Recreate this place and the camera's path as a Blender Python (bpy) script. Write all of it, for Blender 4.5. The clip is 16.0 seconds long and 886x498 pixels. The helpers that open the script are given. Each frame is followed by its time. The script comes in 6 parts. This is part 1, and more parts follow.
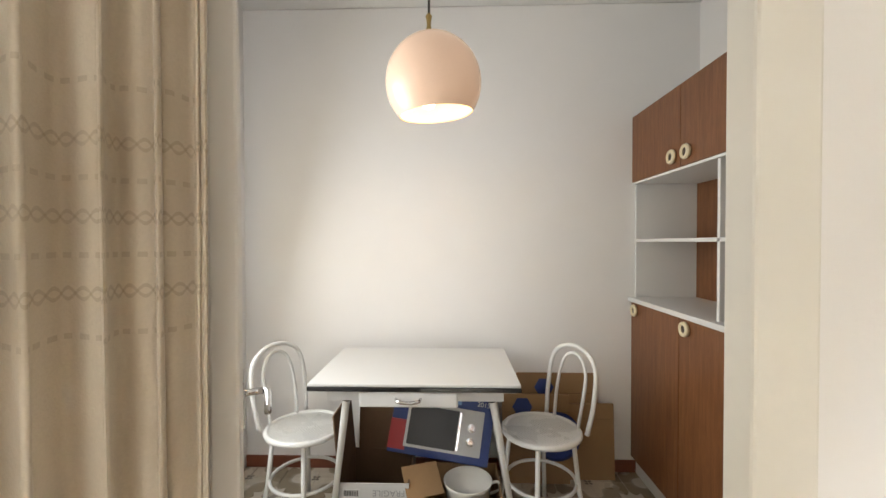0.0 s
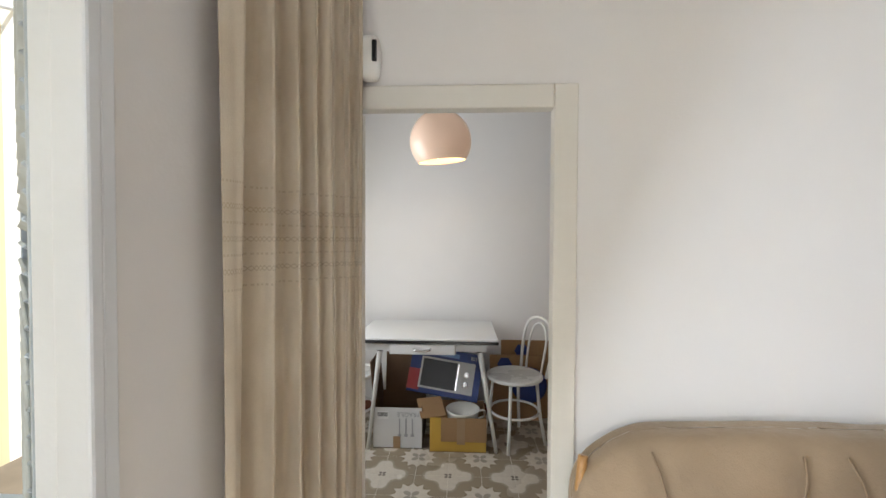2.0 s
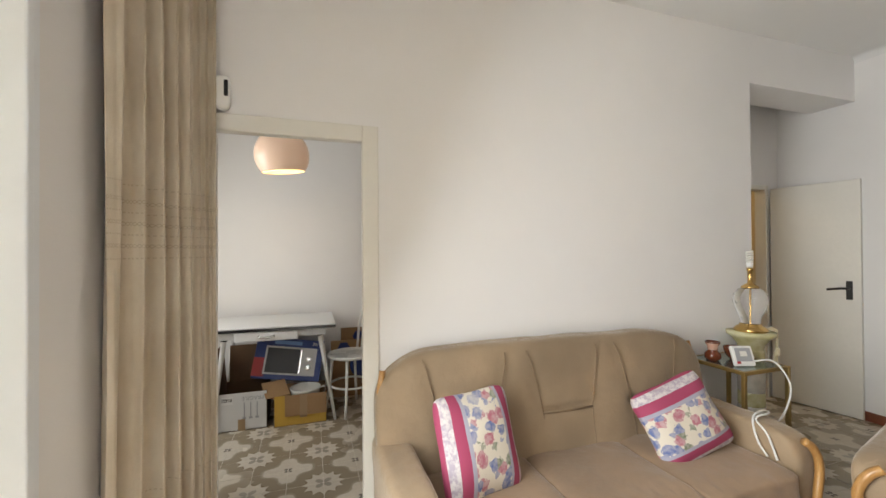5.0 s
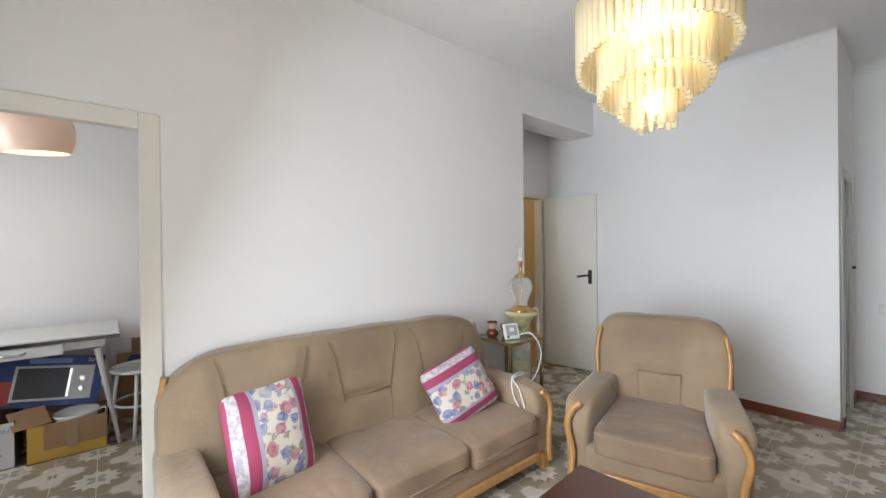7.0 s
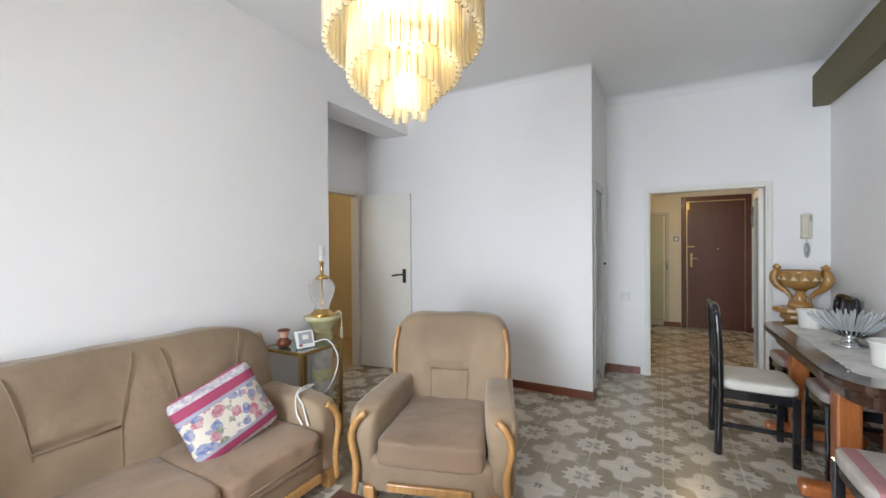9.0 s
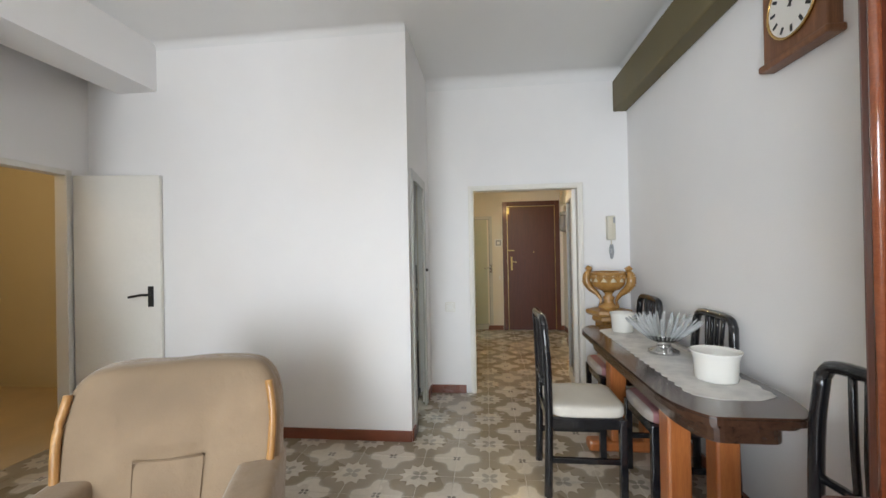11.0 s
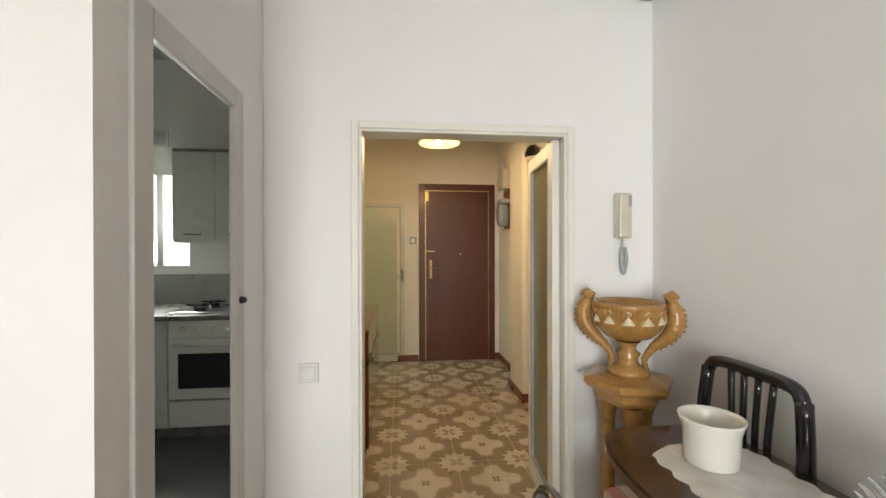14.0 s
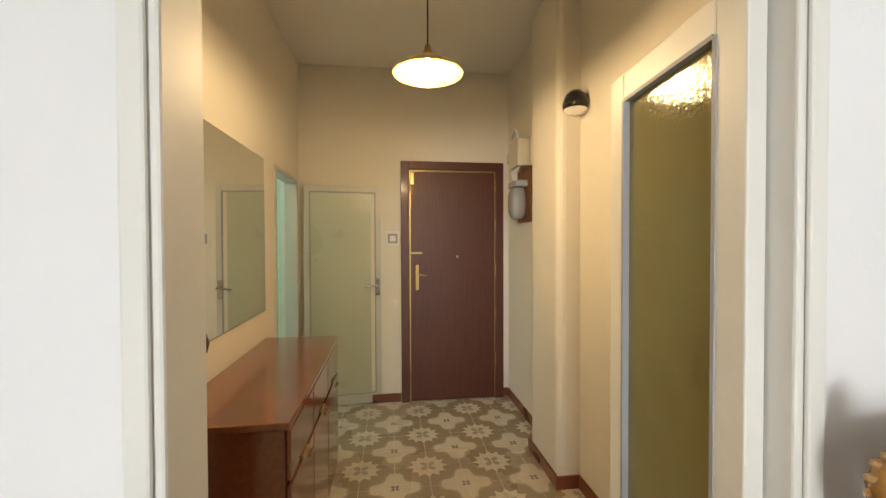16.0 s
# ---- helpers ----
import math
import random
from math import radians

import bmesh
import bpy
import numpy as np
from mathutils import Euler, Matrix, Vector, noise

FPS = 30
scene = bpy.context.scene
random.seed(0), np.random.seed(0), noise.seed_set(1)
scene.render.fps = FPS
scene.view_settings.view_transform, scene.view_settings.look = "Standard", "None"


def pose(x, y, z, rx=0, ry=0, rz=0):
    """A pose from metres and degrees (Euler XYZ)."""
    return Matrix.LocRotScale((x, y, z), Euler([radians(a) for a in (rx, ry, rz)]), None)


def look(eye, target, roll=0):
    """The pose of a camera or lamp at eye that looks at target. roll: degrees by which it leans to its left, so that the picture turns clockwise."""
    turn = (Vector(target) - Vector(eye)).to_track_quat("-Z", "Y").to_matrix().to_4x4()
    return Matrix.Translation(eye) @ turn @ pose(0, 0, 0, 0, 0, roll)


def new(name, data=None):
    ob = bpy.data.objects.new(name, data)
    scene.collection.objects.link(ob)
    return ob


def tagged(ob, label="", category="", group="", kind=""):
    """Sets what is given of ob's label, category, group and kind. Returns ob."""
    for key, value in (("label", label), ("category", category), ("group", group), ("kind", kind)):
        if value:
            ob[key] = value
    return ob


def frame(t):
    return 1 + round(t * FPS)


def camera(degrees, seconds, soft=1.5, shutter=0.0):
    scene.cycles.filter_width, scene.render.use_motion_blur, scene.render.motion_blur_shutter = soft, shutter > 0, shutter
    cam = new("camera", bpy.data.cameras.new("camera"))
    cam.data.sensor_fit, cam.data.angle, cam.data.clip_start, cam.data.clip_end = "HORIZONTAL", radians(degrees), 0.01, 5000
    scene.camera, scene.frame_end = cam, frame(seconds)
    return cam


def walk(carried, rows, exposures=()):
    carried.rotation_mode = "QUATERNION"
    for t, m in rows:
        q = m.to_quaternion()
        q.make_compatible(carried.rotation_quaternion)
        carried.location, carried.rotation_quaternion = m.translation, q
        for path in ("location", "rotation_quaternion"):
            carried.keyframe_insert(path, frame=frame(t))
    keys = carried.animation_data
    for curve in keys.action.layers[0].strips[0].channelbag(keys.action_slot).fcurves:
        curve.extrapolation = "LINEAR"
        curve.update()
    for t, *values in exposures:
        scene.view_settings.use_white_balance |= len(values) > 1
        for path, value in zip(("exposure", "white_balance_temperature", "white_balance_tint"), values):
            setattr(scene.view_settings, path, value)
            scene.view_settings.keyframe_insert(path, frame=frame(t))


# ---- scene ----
cam = camera(95.8, 16.0)
PATH = [
    (0, (0.334, 0.285, 1.432), (0.277, 2.284, 1.401), -0.1),
    (0.5, (0.393, 0.066, 1.432), (0.292, 2.063, 1.395), 0.0),
    (1, (0.379, -0.188, 1.462), (0.288, 1.809, 1.407), -0.3),
    (1.5, (0.378, -0.403, 1.47), (0.281, 1.594, 1.418), -0.0),
    (2, (0.39, -0.584, 1.461), (0.293, 1.413, 1.414), 0.3),
    (2.5, (0.405, -0.807, 1.449), (0.338, 1.192, 1.423), 0.5),
    (3, (0.426, -0.993, 1.421), (0.417, 1.007, 1.414), 0.6),
    (3.2, (0.45, -1.013, 1.405), (0.46, 0.987, 1.397), 0.6),
    (5.3, (0.455, -1.289, 1.35), (1.183, 0.573, 1.359), -0.5),
    (5.5, (0.474, -1.328, 1.368), (1.265, 0.509, 1.363), -0.5),
    (6, (0.515, -1.377, 1.372), (1.479, 0.375, 1.361), -0.4),
    (6.5, (0.551, -1.431, 1.366), (1.681, 0.219, 1.356), -0.4),
    (7, (0.589, -1.492, 1.349), (1.868, 0.046, 1.345), -0.6),
    (7.5, (0.636, -1.523, 1.354), (2.056, -0.115, 1.342), -0.4),
    (8, (0.697, -1.535, 1.347), (2.25, -0.275, 1.335), -0.4),
    (8.5, (0.806, -1.545, 1.319), (2.473, -0.44, 1.317), -0.6),
    (9, (0.972, -1.623, 1.343), (2.728, -0.665, 1.328), -0.4),
    (9.5, (1.138, -1.637, 1.344), (2.981, -0.861, 1.326), -0.3),
    (10, (1.362, -1.636, 1.334), (3.274, -1.049, 1.321), -0.3),
    (10.2, (1.447, -1.632, 1.329), (3.382, -1.124, 1.322), -0.4),
    (12.3, (2.689, -1.643, 1.313), (4.688, -1.714, 1.31), -0.6),
    (12.5, (2.803, -1.671, 1.333), (4.801, -1.755, 1.323), -0.1),
    (13, (3.122, -1.672, 1.335), (5.117, -1.816, 1.335), 0.0),
    (13.5, (3.449, -1.686, 1.341), (5.441, -1.86, 1.332), 0.2),
    (14, (3.771, -1.694, 1.344), (5.76, -1.903, 1.338), -0.1),
    (14.5, (4.099, -1.733, 1.358), (6.085, -1.968, 1.351), 0.1),
    (15, (4.413, -1.756, 1.35), (6.397, -2.009, 1.342), -0.0),
    (15.5, (4.713, -1.785, 1.358), (6.697, -2.043, 1.349), -0.1),
    (16, (5.015, -1.814, 1.397), (6.998, -2.075, 1.363), -0.2),
]
walk(cam, [(t, look(eye, target, roll)) for t, eye, target, roll in PATH],
     exposures=[(0.0, 0.35, 6800, 10), (1.5, 0.1, 6700, 10), (2.0, -0.05, 6300, 10), (2.5, -0.25, 6000, 10), (3.0, -0.38, 6900, 10), (5.5, -0.05, 6800, 10), (6.0, -0.02, 6300, 10), (7.0, 0.0, 6100, 10), (8.0, 0.05, 6050, 10), (9.5, 0.22, 6000, 10), (12.5, 0.28, 6700, 10), (14.5, 0.55, 6900, 10), (16.0, 0.68, 6600, 10)])

# ---- world, sun and lamps ----
world = bpy.data.worlds.new("sky")
scene.world = world
world.use_nodes = True
wn = world.node_tree.nodes
sky = wn.new("ShaderNodeTexSky")
sky.sky_type = "NISHITA"
sky.sun_disc = False
sky.sun_elevation, sky.sun_rotation = radians(41), radians(150)
world.node_tree.links.new(sky.outputs[0], wn["Background"].inputs[0])
wn["Background"].inputs[1].default_value = 0.15
sun = new("sun", bpy.data.lights.new("sun", "SUN"))
sun.data.energy, sun.data.angle, sun.data.color = 5.0, radians(0.6), (1.0, 0.95, 0.86)
sun.matrix_world = look((4.5, -8, 8), (0, 0, 0))


def area(name, eye, target, w, h, watts, colour):
    ob = new(name, bpy.data.lights.new(name, "AREA"))
    ob.data.shape, ob.data.size, ob.data.size_y = "RECTANGLE", w, h
    ob.data.energy, ob.data.color = watts, colour
    ob.matrix_world = look(eye, target)
    return ob


def point(name, place, watts, colour, radius=0.04):
    ob = new(name, bpy.data.lights.new(name, "POINT"))
    ob.data.energy, ob.data.color, ob.data.shadow_soft_size = watts, colour, radius
    ob.location = place
    return ob


COOL, WARM = (0.86, 0.93, 1.0), (1.0, 0.72, 0.38)
area("balcony_daylight", (-0.42, -0.75, 1.3), (2.2, -2.85, 0.2), 1.65, 2.0, 165, COOL)
area("small_room_daylight", (-0.97, 1.65, 1.5), (2.0, 0.9, 0.8), 1.0, 1.2, 22, (0.90, 0.95, 1.0))
area("kitchen_daylight", (7.285, 0.285, 1.57), (5.6, -1.2, 0.7), 0.42, 0.72, 12, (0.9, 1.0, 0.96)).data.spread = radians(115)
# Added fill inside the closed bathroom; no window or fitting there.
area("bathroom_fill", (8.1, 0.6, 2.2), (8.1, -0.6, 1.0), 0.6, 0.6, 9, (0.85, 1.0, 0.92))
point("chandelier_glow", (2.08, -0.88, 2.03), 5, WARM, 0.10)
point("pendant_glow", (0.236, 1.85, 1.98), 2.5, WARM, 0.05)
point("hall_glow", (6.76, -1.98, 2.11), 28, WARM, 0.035)
point("bedroom_glow", (4.0, 2.2, 2.3), 10, (1.0, 0.76, 0.46), 0.06)

# ---- materials ----


class Tree:
    """Short hand for wiring the nodes of one material."""

    def __init__(self, name):
        self.mat = bpy.data.materials.new(name)
        self.mat.use_nodes = True
        self.n, self.l = self.mat.node_tree.nodes, self.mat.node_tree.links
        self.b = self.n["Principled BSDF"]

    def put(self, socket, value):
        if isinstance(value, bpy.types.NodeSocket):
            self.l.new(value, socket)
        else:
            socket.default_value = value

    def math(self, op, a, b=0.0, c=0.0):
        node = self.n.new("ShaderNodeMath")
        node.operation = op
        for s, v in zip(node.inputs, (a, b, c)):
            self.put(s, v)
        return node.outputs[0]

    def mix(self, f, a, b):
        node = self.n.new("ShaderNodeMix")
        node.data_type = "RGBA"
        self.put(node.inputs[0], f)
        for s, v in ((node.inputs[6], a), (node.inputs[7], b)):
            self.put(s, (*v, 1) if isinstance(v, tuple) else v)
        return node.outputs[2]

    def place(self, world=False, scale=(1, 1, 1)):
        if world:
            out = self.n.new("ShaderNodeNewGeometry").outputs["Position"]
        else:
            out = self.n.new("ShaderNodeTexCoord").outputs["Object"]
        m = self.n.new("ShaderNodeMapping")
        m.inputs["Scale"].default_value = scale
        self.l.new(out, m.inputs[0])
        return m.outputs[0]

    def noise(self, scale, where, detail=4.0, rough=0.55, low=0.35, high=0.65):
        t = self.n.new("ShaderNodeTexNoise")
        t.inputs["Scale"].default_value, t.inputs["Detail"].default_value, t.inputs["Roughness"].default_value = scale, detail, rough
        self.l.new(where, t.inputs["Vector"])
        r = self.n.new("ShaderNodeMapRange")
        r.inputs[1].default_value, r.inputs[2].default_value = low, high
        self.l.new(t.outputs[0], r.inputs[0])
        return r.outputs[0]

    def bump(self, height, strength=0.2, distance=0.01):
        node = self.n.new("ShaderNodeBump")
        node.inputs["Strength"].default_value, node.inputs["Distance"].default_value = strength, distance
        self.l.new(height, node.inputs["Height"])
        self.l.new(node.outputs[0], self.b.inputs["Normal"])

    def done(self, colour, rough=0.5, metal=0.0, **extra):
        self.put(self.b.inputs["Base Color"], (*colour, 1) if isinstance(colour, tuple) else colour)
        self.put(self.b.inputs["Roughness"], rough)
        self.put(self.b.inputs["Metallic"], metal)
        for key, value in extra.items():
            self.put(self.b.inputs[key.replace("_", " ")], value)
        return self.mat


def plain(name, colour, rough=0.5, metal=0.0, vary=0.12, scale=9.0, bump=0.05, world=False, **extra):
    """A surface with wear at two scales."""
    t = Tree(name)
    w = t.place(world)
    big, fine = t.noise(scale * 0.35, w), t.noise(scale * 9, w, 2.0)
    dark = tuple(c * (1 - vary) for c in colour)
    lite = tuple(min(1, c * (1 + vary * 0.5)) for c in colour)
    col = t.mix(big, dark, lite)
    col = t.mix(t.math("MULTIPLY", fine, 0.35), col, tuple(c * (1 - vary * 0.7) for c in colour))
    if bump:
        t.bump(fine, bump, 0.004)
    return t.done(col, t.math("ADD", rough - 0.04, t.math("MULTIPLY", big, 0.08)), metal, **extra)


def wood(name, dark, lite, rough=0.35, scale=(1, 14, 14), coat=0.2):
    t = Tree(name)
    w = t.place(False, scale)
    grain = t.noise(3.0, w, 6.0, 0.65, 0.3, 0.7)
    fine = t.noise(22.0, w, 3.0, 0.6)
    col = t.mix(grain, dark, lite)
    col = t.mix(t.math("MULTIPLY", fine, 0.4), col, tuple(c * 0.7 for c in dark))
    t.bump(fine, 0.06, 0.002)
    return t.done(col, rough, Coat_Weight=coat, Coat_Roughness=0.12)


def plaster(name, colour, rough=0.75):
    t = Tree(name)
    w = t.place(True)
    big, mid, fine = t.noise(0.8, w), t.noise(5.0, w, 5.0), t.noise(90.0, w, 3.0)
    col = t.mix(big, tuple(c * 0.965 for c in colour), colour)
    col = t.mix(t.math("MULTIPLY", mid, 0.12), col, tuple(c * 0.9 for c in colour))
    h = t.math("ADD", t.math("MULTIPLY", mid, 0.7), t.math("MULTIPLY", fine, 0.3))
    t.bump(h, 0.10, 0.006)
    return t.done(col, rough)


PITCH, STAR_X, STAR_Y = 0.41, 0.105, 1.652


def tile_material():
    t = Tree("patterned_cement_tile")
    pos = t.n.new("ShaderNodeNewGeometry").outputs["Position"]
    sep = t.n.new("ShaderNodeSeparateXYZ")
    t.l.new(pos, sep.inputs[0])

    def cell(axis, offset):
        u = t.math("DIVIDE", t.math("SUBTRACT", sep.outputs[axis], offset), PITCH)
        u = t.math("SUBTRACT", t.math("FRACT", t.math("ADD", u, 40.5)), 0.5)
        return t.math("MULTIPLY", u, PITCH)

    def polar(ox, oy):
        x, y = cell(0, ox), cell(1, oy)
        d = t.math("SQRT", t.math("ADD", t.math("MULTIPLY", x, x), t.math("MULTIPLY", y, y)))
        return d, t.math("ARCTAN2", y, x)

    def wave(a, k):
        return t.math("ABSOLUTE", t.math("SINE", t.math("MULTIPLY", a, k)))

    def under(d, edge, soft=0.004):
        r = t.n.new("ShaderNodeMapRange")
        r.inputs[1].default_value, r.inputs[2].default_value = -soft, soft
        t.l.new(t.math("SUBTRACT", edge, d), r.inputs[0])
        return r.outputs[0]

    wob = t.math("MULTIPLY", t.math("SUBTRACT", t.noise(55.0, t.place(True), 2.0, 0.5, 0.2, 0.8), 0.5), 0.008)
    d, a = polar(STAR_X, STAR_Y)
    d = t.math("ADD", d, wob)
    e, b = polar(STAR_X + PITCH / 2, STAR_Y + PITCH / 2)
    e = t.math("ADD", e, wob)
    cream, grey, brown, petal, dark = (0.62, 0.56, 0.47), (0.285, 0.235, 0.165), (0.17, 0.105, 0.055), (0.33, 0.30, 0.255), (0.17, 0.15, 0.135)
    tip = t.math("POWER", t.math("ABSOLUTE", t.math("COSINE", t.math("MULTIPLY", b, 2.0))), 1.6)
    cross = t.math("ADD", t.math("ADD", 0.080, t.math("MULTIPLY", tip, 0.060)), t.math("MULTIPLY", wave(b, 6.0), 0.010))
    rim = t.math("ADD", cross, 0.012)
    col = t.mix(under(e, rim, 0.010), grey, (0.38, 0.335, 0.265))
    col = t.mix(under(e, cross), col, cream)
    star = t.math("ADD", 0.094, t.math("MULTIPLY", t.math("SUBTRACT", 1.0, wave(a, 6.0)), 0.030))
    col = t.mix(under(d, t.math("ADD", star, t.math("MULTIPLY", wave(a, 6.0), 0.008))), col, brown)
    col = t.mix(under(d, star), col, cream)
    leaf = t.math("MULTIPLY", t.math("POWER", wave(a, 2.0), 0.8), 0.058)
    col = t.mix(t.math("MULTIPLY", under(d, leaf), t.math("GREATER_THAN", d, 0.008)), col, petal)
    bud = t.math("MULTIPLY", t.math("POWER", wave(b, 2.0), 0.6), 0.028)
    col = t.mix(t.math("MULTIPLY", under(e, bud), t.math("GREATER_THAN", e, 0.006)), col, dark)
    w = t.place(True)
    grime, specks = t.noise(1.3, w), t.noise(38.0, w, 5.0)
    col = t.mix(t.math("MULTIPLY", grime, 0.16), col, (0.24, 0.20, 0.15))
    col = t.mix(t.math("MULTIPLY", specks, 0.16), col, (0.30, 0.26, 0.20))
    info = t.n.new("ShaderNodeObjectInfo")
    col = t.mix(t.math("MULTIPLY", info.outputs["Random"], 0.07), col, (0.2, 0.17, 0.13))
    t.bump(specks, 0.03, 0.002)
    return t.done(col, t.math("ADD", 0.19, t.math("MULTIPLY", grime, 0.14)))


def velvet(name, colour):
    t = Tree(name)
    w = t.place()
    big, mid, fine = t.noise(1.8, w, 2.0, 0.5, 0.3, 0.7), t.noise(11.0, w, 4.0), t.noise(240.0, w, 2.0)
    col = t.mix(big, tuple(c * 0.74 for c in colour), tuple(c * 1.28 for c in colour))
    col = t.mix(t.math("MULTIPLY", mid, 0.2), col, tuple(c * 0.7 for c in colour))
    h = t.math("ADD", t.math("MULTIPLY", mid, 1.0), t.math("MULTIPLY", fine, 0.15))
    t.bump(h, 0.35, 0.008)
    return t.done(col, 0.8, Sheen_Weight=0.5, Sheen_Roughness=0.35, Sheen_Tint=(1, 0.95, 0.88, 1))


def curtain_material():
    t = Tree("cream_woven_curtain")
    pos = t.n.new("ShaderNodeNewGeometry").outputs["Position"]
    sep = t.n.new("ShaderNodeSeparateXYZ")
    t.l.new(pos, sep.inputs[0])
    uv = t.n.new("ShaderNodeUVMap").outputs[0]
    su = t.n.new("ShaderNodeSeparateXYZ")
    t.l.new(uv, su.inputs[0])
    z = sep.outputs[2]
    weave = t.noise(260.0, t.place(True), 2.0)
    big = t.noise(5.0, t.place(True))
    col = t.mix(big, (0.55, 0.465, 0.345), (0.64, 0.555, 0.43))
    col = t.mix(t.math("MULTIPLY", weave, 0.2), col, (0.5, 0.42, 0.32))
    rope = t.math("MULTIPLY", t.math("SINE", t.math("MULTIPLY", su.outputs[0], 230.0)), 0.006)
    for centre in (1.54, 1.46, 1.38):
        for side in (-1, 1):
            line = t.math("ABSOLUTE", t.math("SUBTRACT", t.math("SUBTRACT", z, centre), t.math("MULTIPLY", rope, side)))
            col = t.mix(t.math("MULTIPLY", t.math("LESS_THAN", line, 0.0022), 0.4), col, (0.33, 0.25, 0.16))
    for centre in (1.60, 1.50, 1.42, 1.335, 0.45):
        line = t.math("ABSOLUTE", t.math("SUBTRACT", z, centre))
        dash = t.math("GREATER_THAN", t.math("SINE", t.math("MULTIPLY", su.outputs[0], 420.0)), -0.2)
        col = t.mix(t.math("MULTIPLY", t.math("MULTIPLY", t.math("LESS_THAN", line, 0.003), dash), 0.45), col, (0.38, 0.30, 0.2))
    t.bump(weave, 0.15, 0.002)
    return t.done(col, 0.85, Sheen_Weight=0.2, Transmission_Weight=0.0)


def floral_material():
    """Cushion cloth: crimson side bands, pale lace bands, a cream middle with blue and pink blooms."""
    t = Tree("floral_striped_cloth")
    sep = t.n.new("ShaderNodeSeparateXYZ")
    t.l.new(t.n.new("ShaderNodeTexCoord").outputs["Object"], sep.inputs[0])
    u = t.math("ADD", t.math("DIVIDE", sep.outputs[0], 0.37), 0.5)
    w = t.place()
    cream, crimson, grey = (0.66, 0.60, 0.50), (0.34, 0.05, 0.11), (0.36, 0.35, 0.42)
    v = t.n.new("ShaderNodeTexVoronoi")
    v.inputs["Scale"].default_value = 21.0
    t.l.new(w, v.inputs["Vector"])
    swirl = t.noise(48.0, w, 3.0, 0.6, 0.4, 0.6)
    bloom = t.math("LESS_THAN", v.outputs["Distance"], t.math("ADD", 0.44, t.math("MULTIPLY", swirl, 0.22)))
    hue = t.n.new("ShaderNodeSeparateColor")
    t.l.new(v.outputs["Color"], hue.inputs[0])
    flower = t.mix(t.math("GREATER_THAN", hue.outputs[0], 0.45), (0.42, 0.13, 0.17), (0.12, 0.16, 0.34))
    flower = t.mix(t.math("GREATER_THAN", hue.outputs[1], 0.82), flower, (0.17, 0.20, 0.12))
    flower = t.mix(t.math("MULTIPLY", swirl, 0.42), flower, (0.62, 0.56, 0.52))
    clump = t.noise(7.0, w, 2.0, 0.5, 0.24, 0.40)
    mid = t.mix(t.math("MULTIPLY", bloom, clump), cream, flower)

    def band(a, b):
        return t.math("MULTIPLY", t.math("GREATER_THAN", u, a), t.math("LESS_THAN", u, b))

    col = t.mix(band(-1, 0.03), mid, crimson)
    lace = t.mix(t.math("MULTIPLY", swirl, 0.8), (0.60, 0.56, 0.54), (0.33, 0.27, 0.34))
    col = t.mix(band(0.03, 0.14), col, lace)
    col = t.mix(band(0.14, 0.27), col, crimson)
    col = t.mix(band(0.27, 0.32), col, grey)
    col = t.mix(band(0.80, 0.84), col, grey)
    col = t.mix(band(0.84, 0.94), col, crimson)
    col = t.mix(band(0.94, 2), col, lace)
    t.bump(t.noise(300.0, w, 2.0), 0.12, 0.002)
    return t.done(col, 0.8)


def striped_seat_material():
    t = Tree("faded_striped_seat_cloth")
    sep = t.n.new("ShaderNodeSeparateXYZ")
    t.l.new(t.n.new("ShaderNodeTexCoord").outputs["Object"], sep.inputs[0])
    s = t.math("SINE", t.math("ADD", t.math("MULTIPLY", sep.outputs[1], 34.0), 0.6))
    w = t.place()
    base = t.mix(t.noise(9.0, w), (0.36, 0.31, 0.27), (0.46, 0.41, 0.36))
    col = t.mix(t.math("MULTIPLY", t.math("GREATER_THAN", s, 0.62), 0.8), base, (0.33, 0.10, 0.12))
    col = t.mix(t.math("MULTIPLY", t.noise(90.0, w), 0.25), col, (0.28, 0.23, 0.21))
    return t.done(col, 0.85)


def onyx_material():
    t = Tree("banded_green_onyx")
    w = t.place(False, (1, 1, 1))
    a, b = t.noise(9.0, w, 6.0, 0.6), t.noise(30.0, w, 5.0)
    col = t.mix(a, (0.50, 0.45, 0.20), (0.66, 0.63, 0.42))
    col = t.mix(t.math("MULTIPLY", b, 0.25), col, (0.36, 0.28, 0.10))
    return t.done(col, 0.16)


def glass(name, colour=(1, 1, 1), rough=0.0, alpha=0.2):
    t = Tree(name)
    return t.done(colour, rough, Transmission_Weight=1.0, IOR=1.3)


def glow(name, colour, strength):
    t = Tree(name)
    return t.done(colour, 0.4, Emission_Color=(*colour, 1), Emission_Strength=strength)


M_WALL = plaster("white_wall_paint", (0.86, 0.845, 0.83))
M_CEIL = plaster("white_ceiling_paint", (0.80, 0.795, 0.78))
M_HALLWALL = plaster("cream_hall_paint", (0.78, 0.73, 0.64))
M_YELLOW = plaster("ochre_room_paint", (0.74, 0.64, 0.42))
M_TRIM = plain("cream_gloss_woodwork", (0.80, 0.775, 0.71), 0.5, vary=0.06, scale=4, bump=0.03, world=True)
M_GREYTRIM = plain("grey_painted_kitchen_frame", (0.60, 0.60, 0.57), 0.4, vary=0.08, world=True)
M_TILE = tile_material()
M_GROUT = plain("pale_grout", (0.58, 0.53, 0.45), 0.9, vary=0.2, world=True)
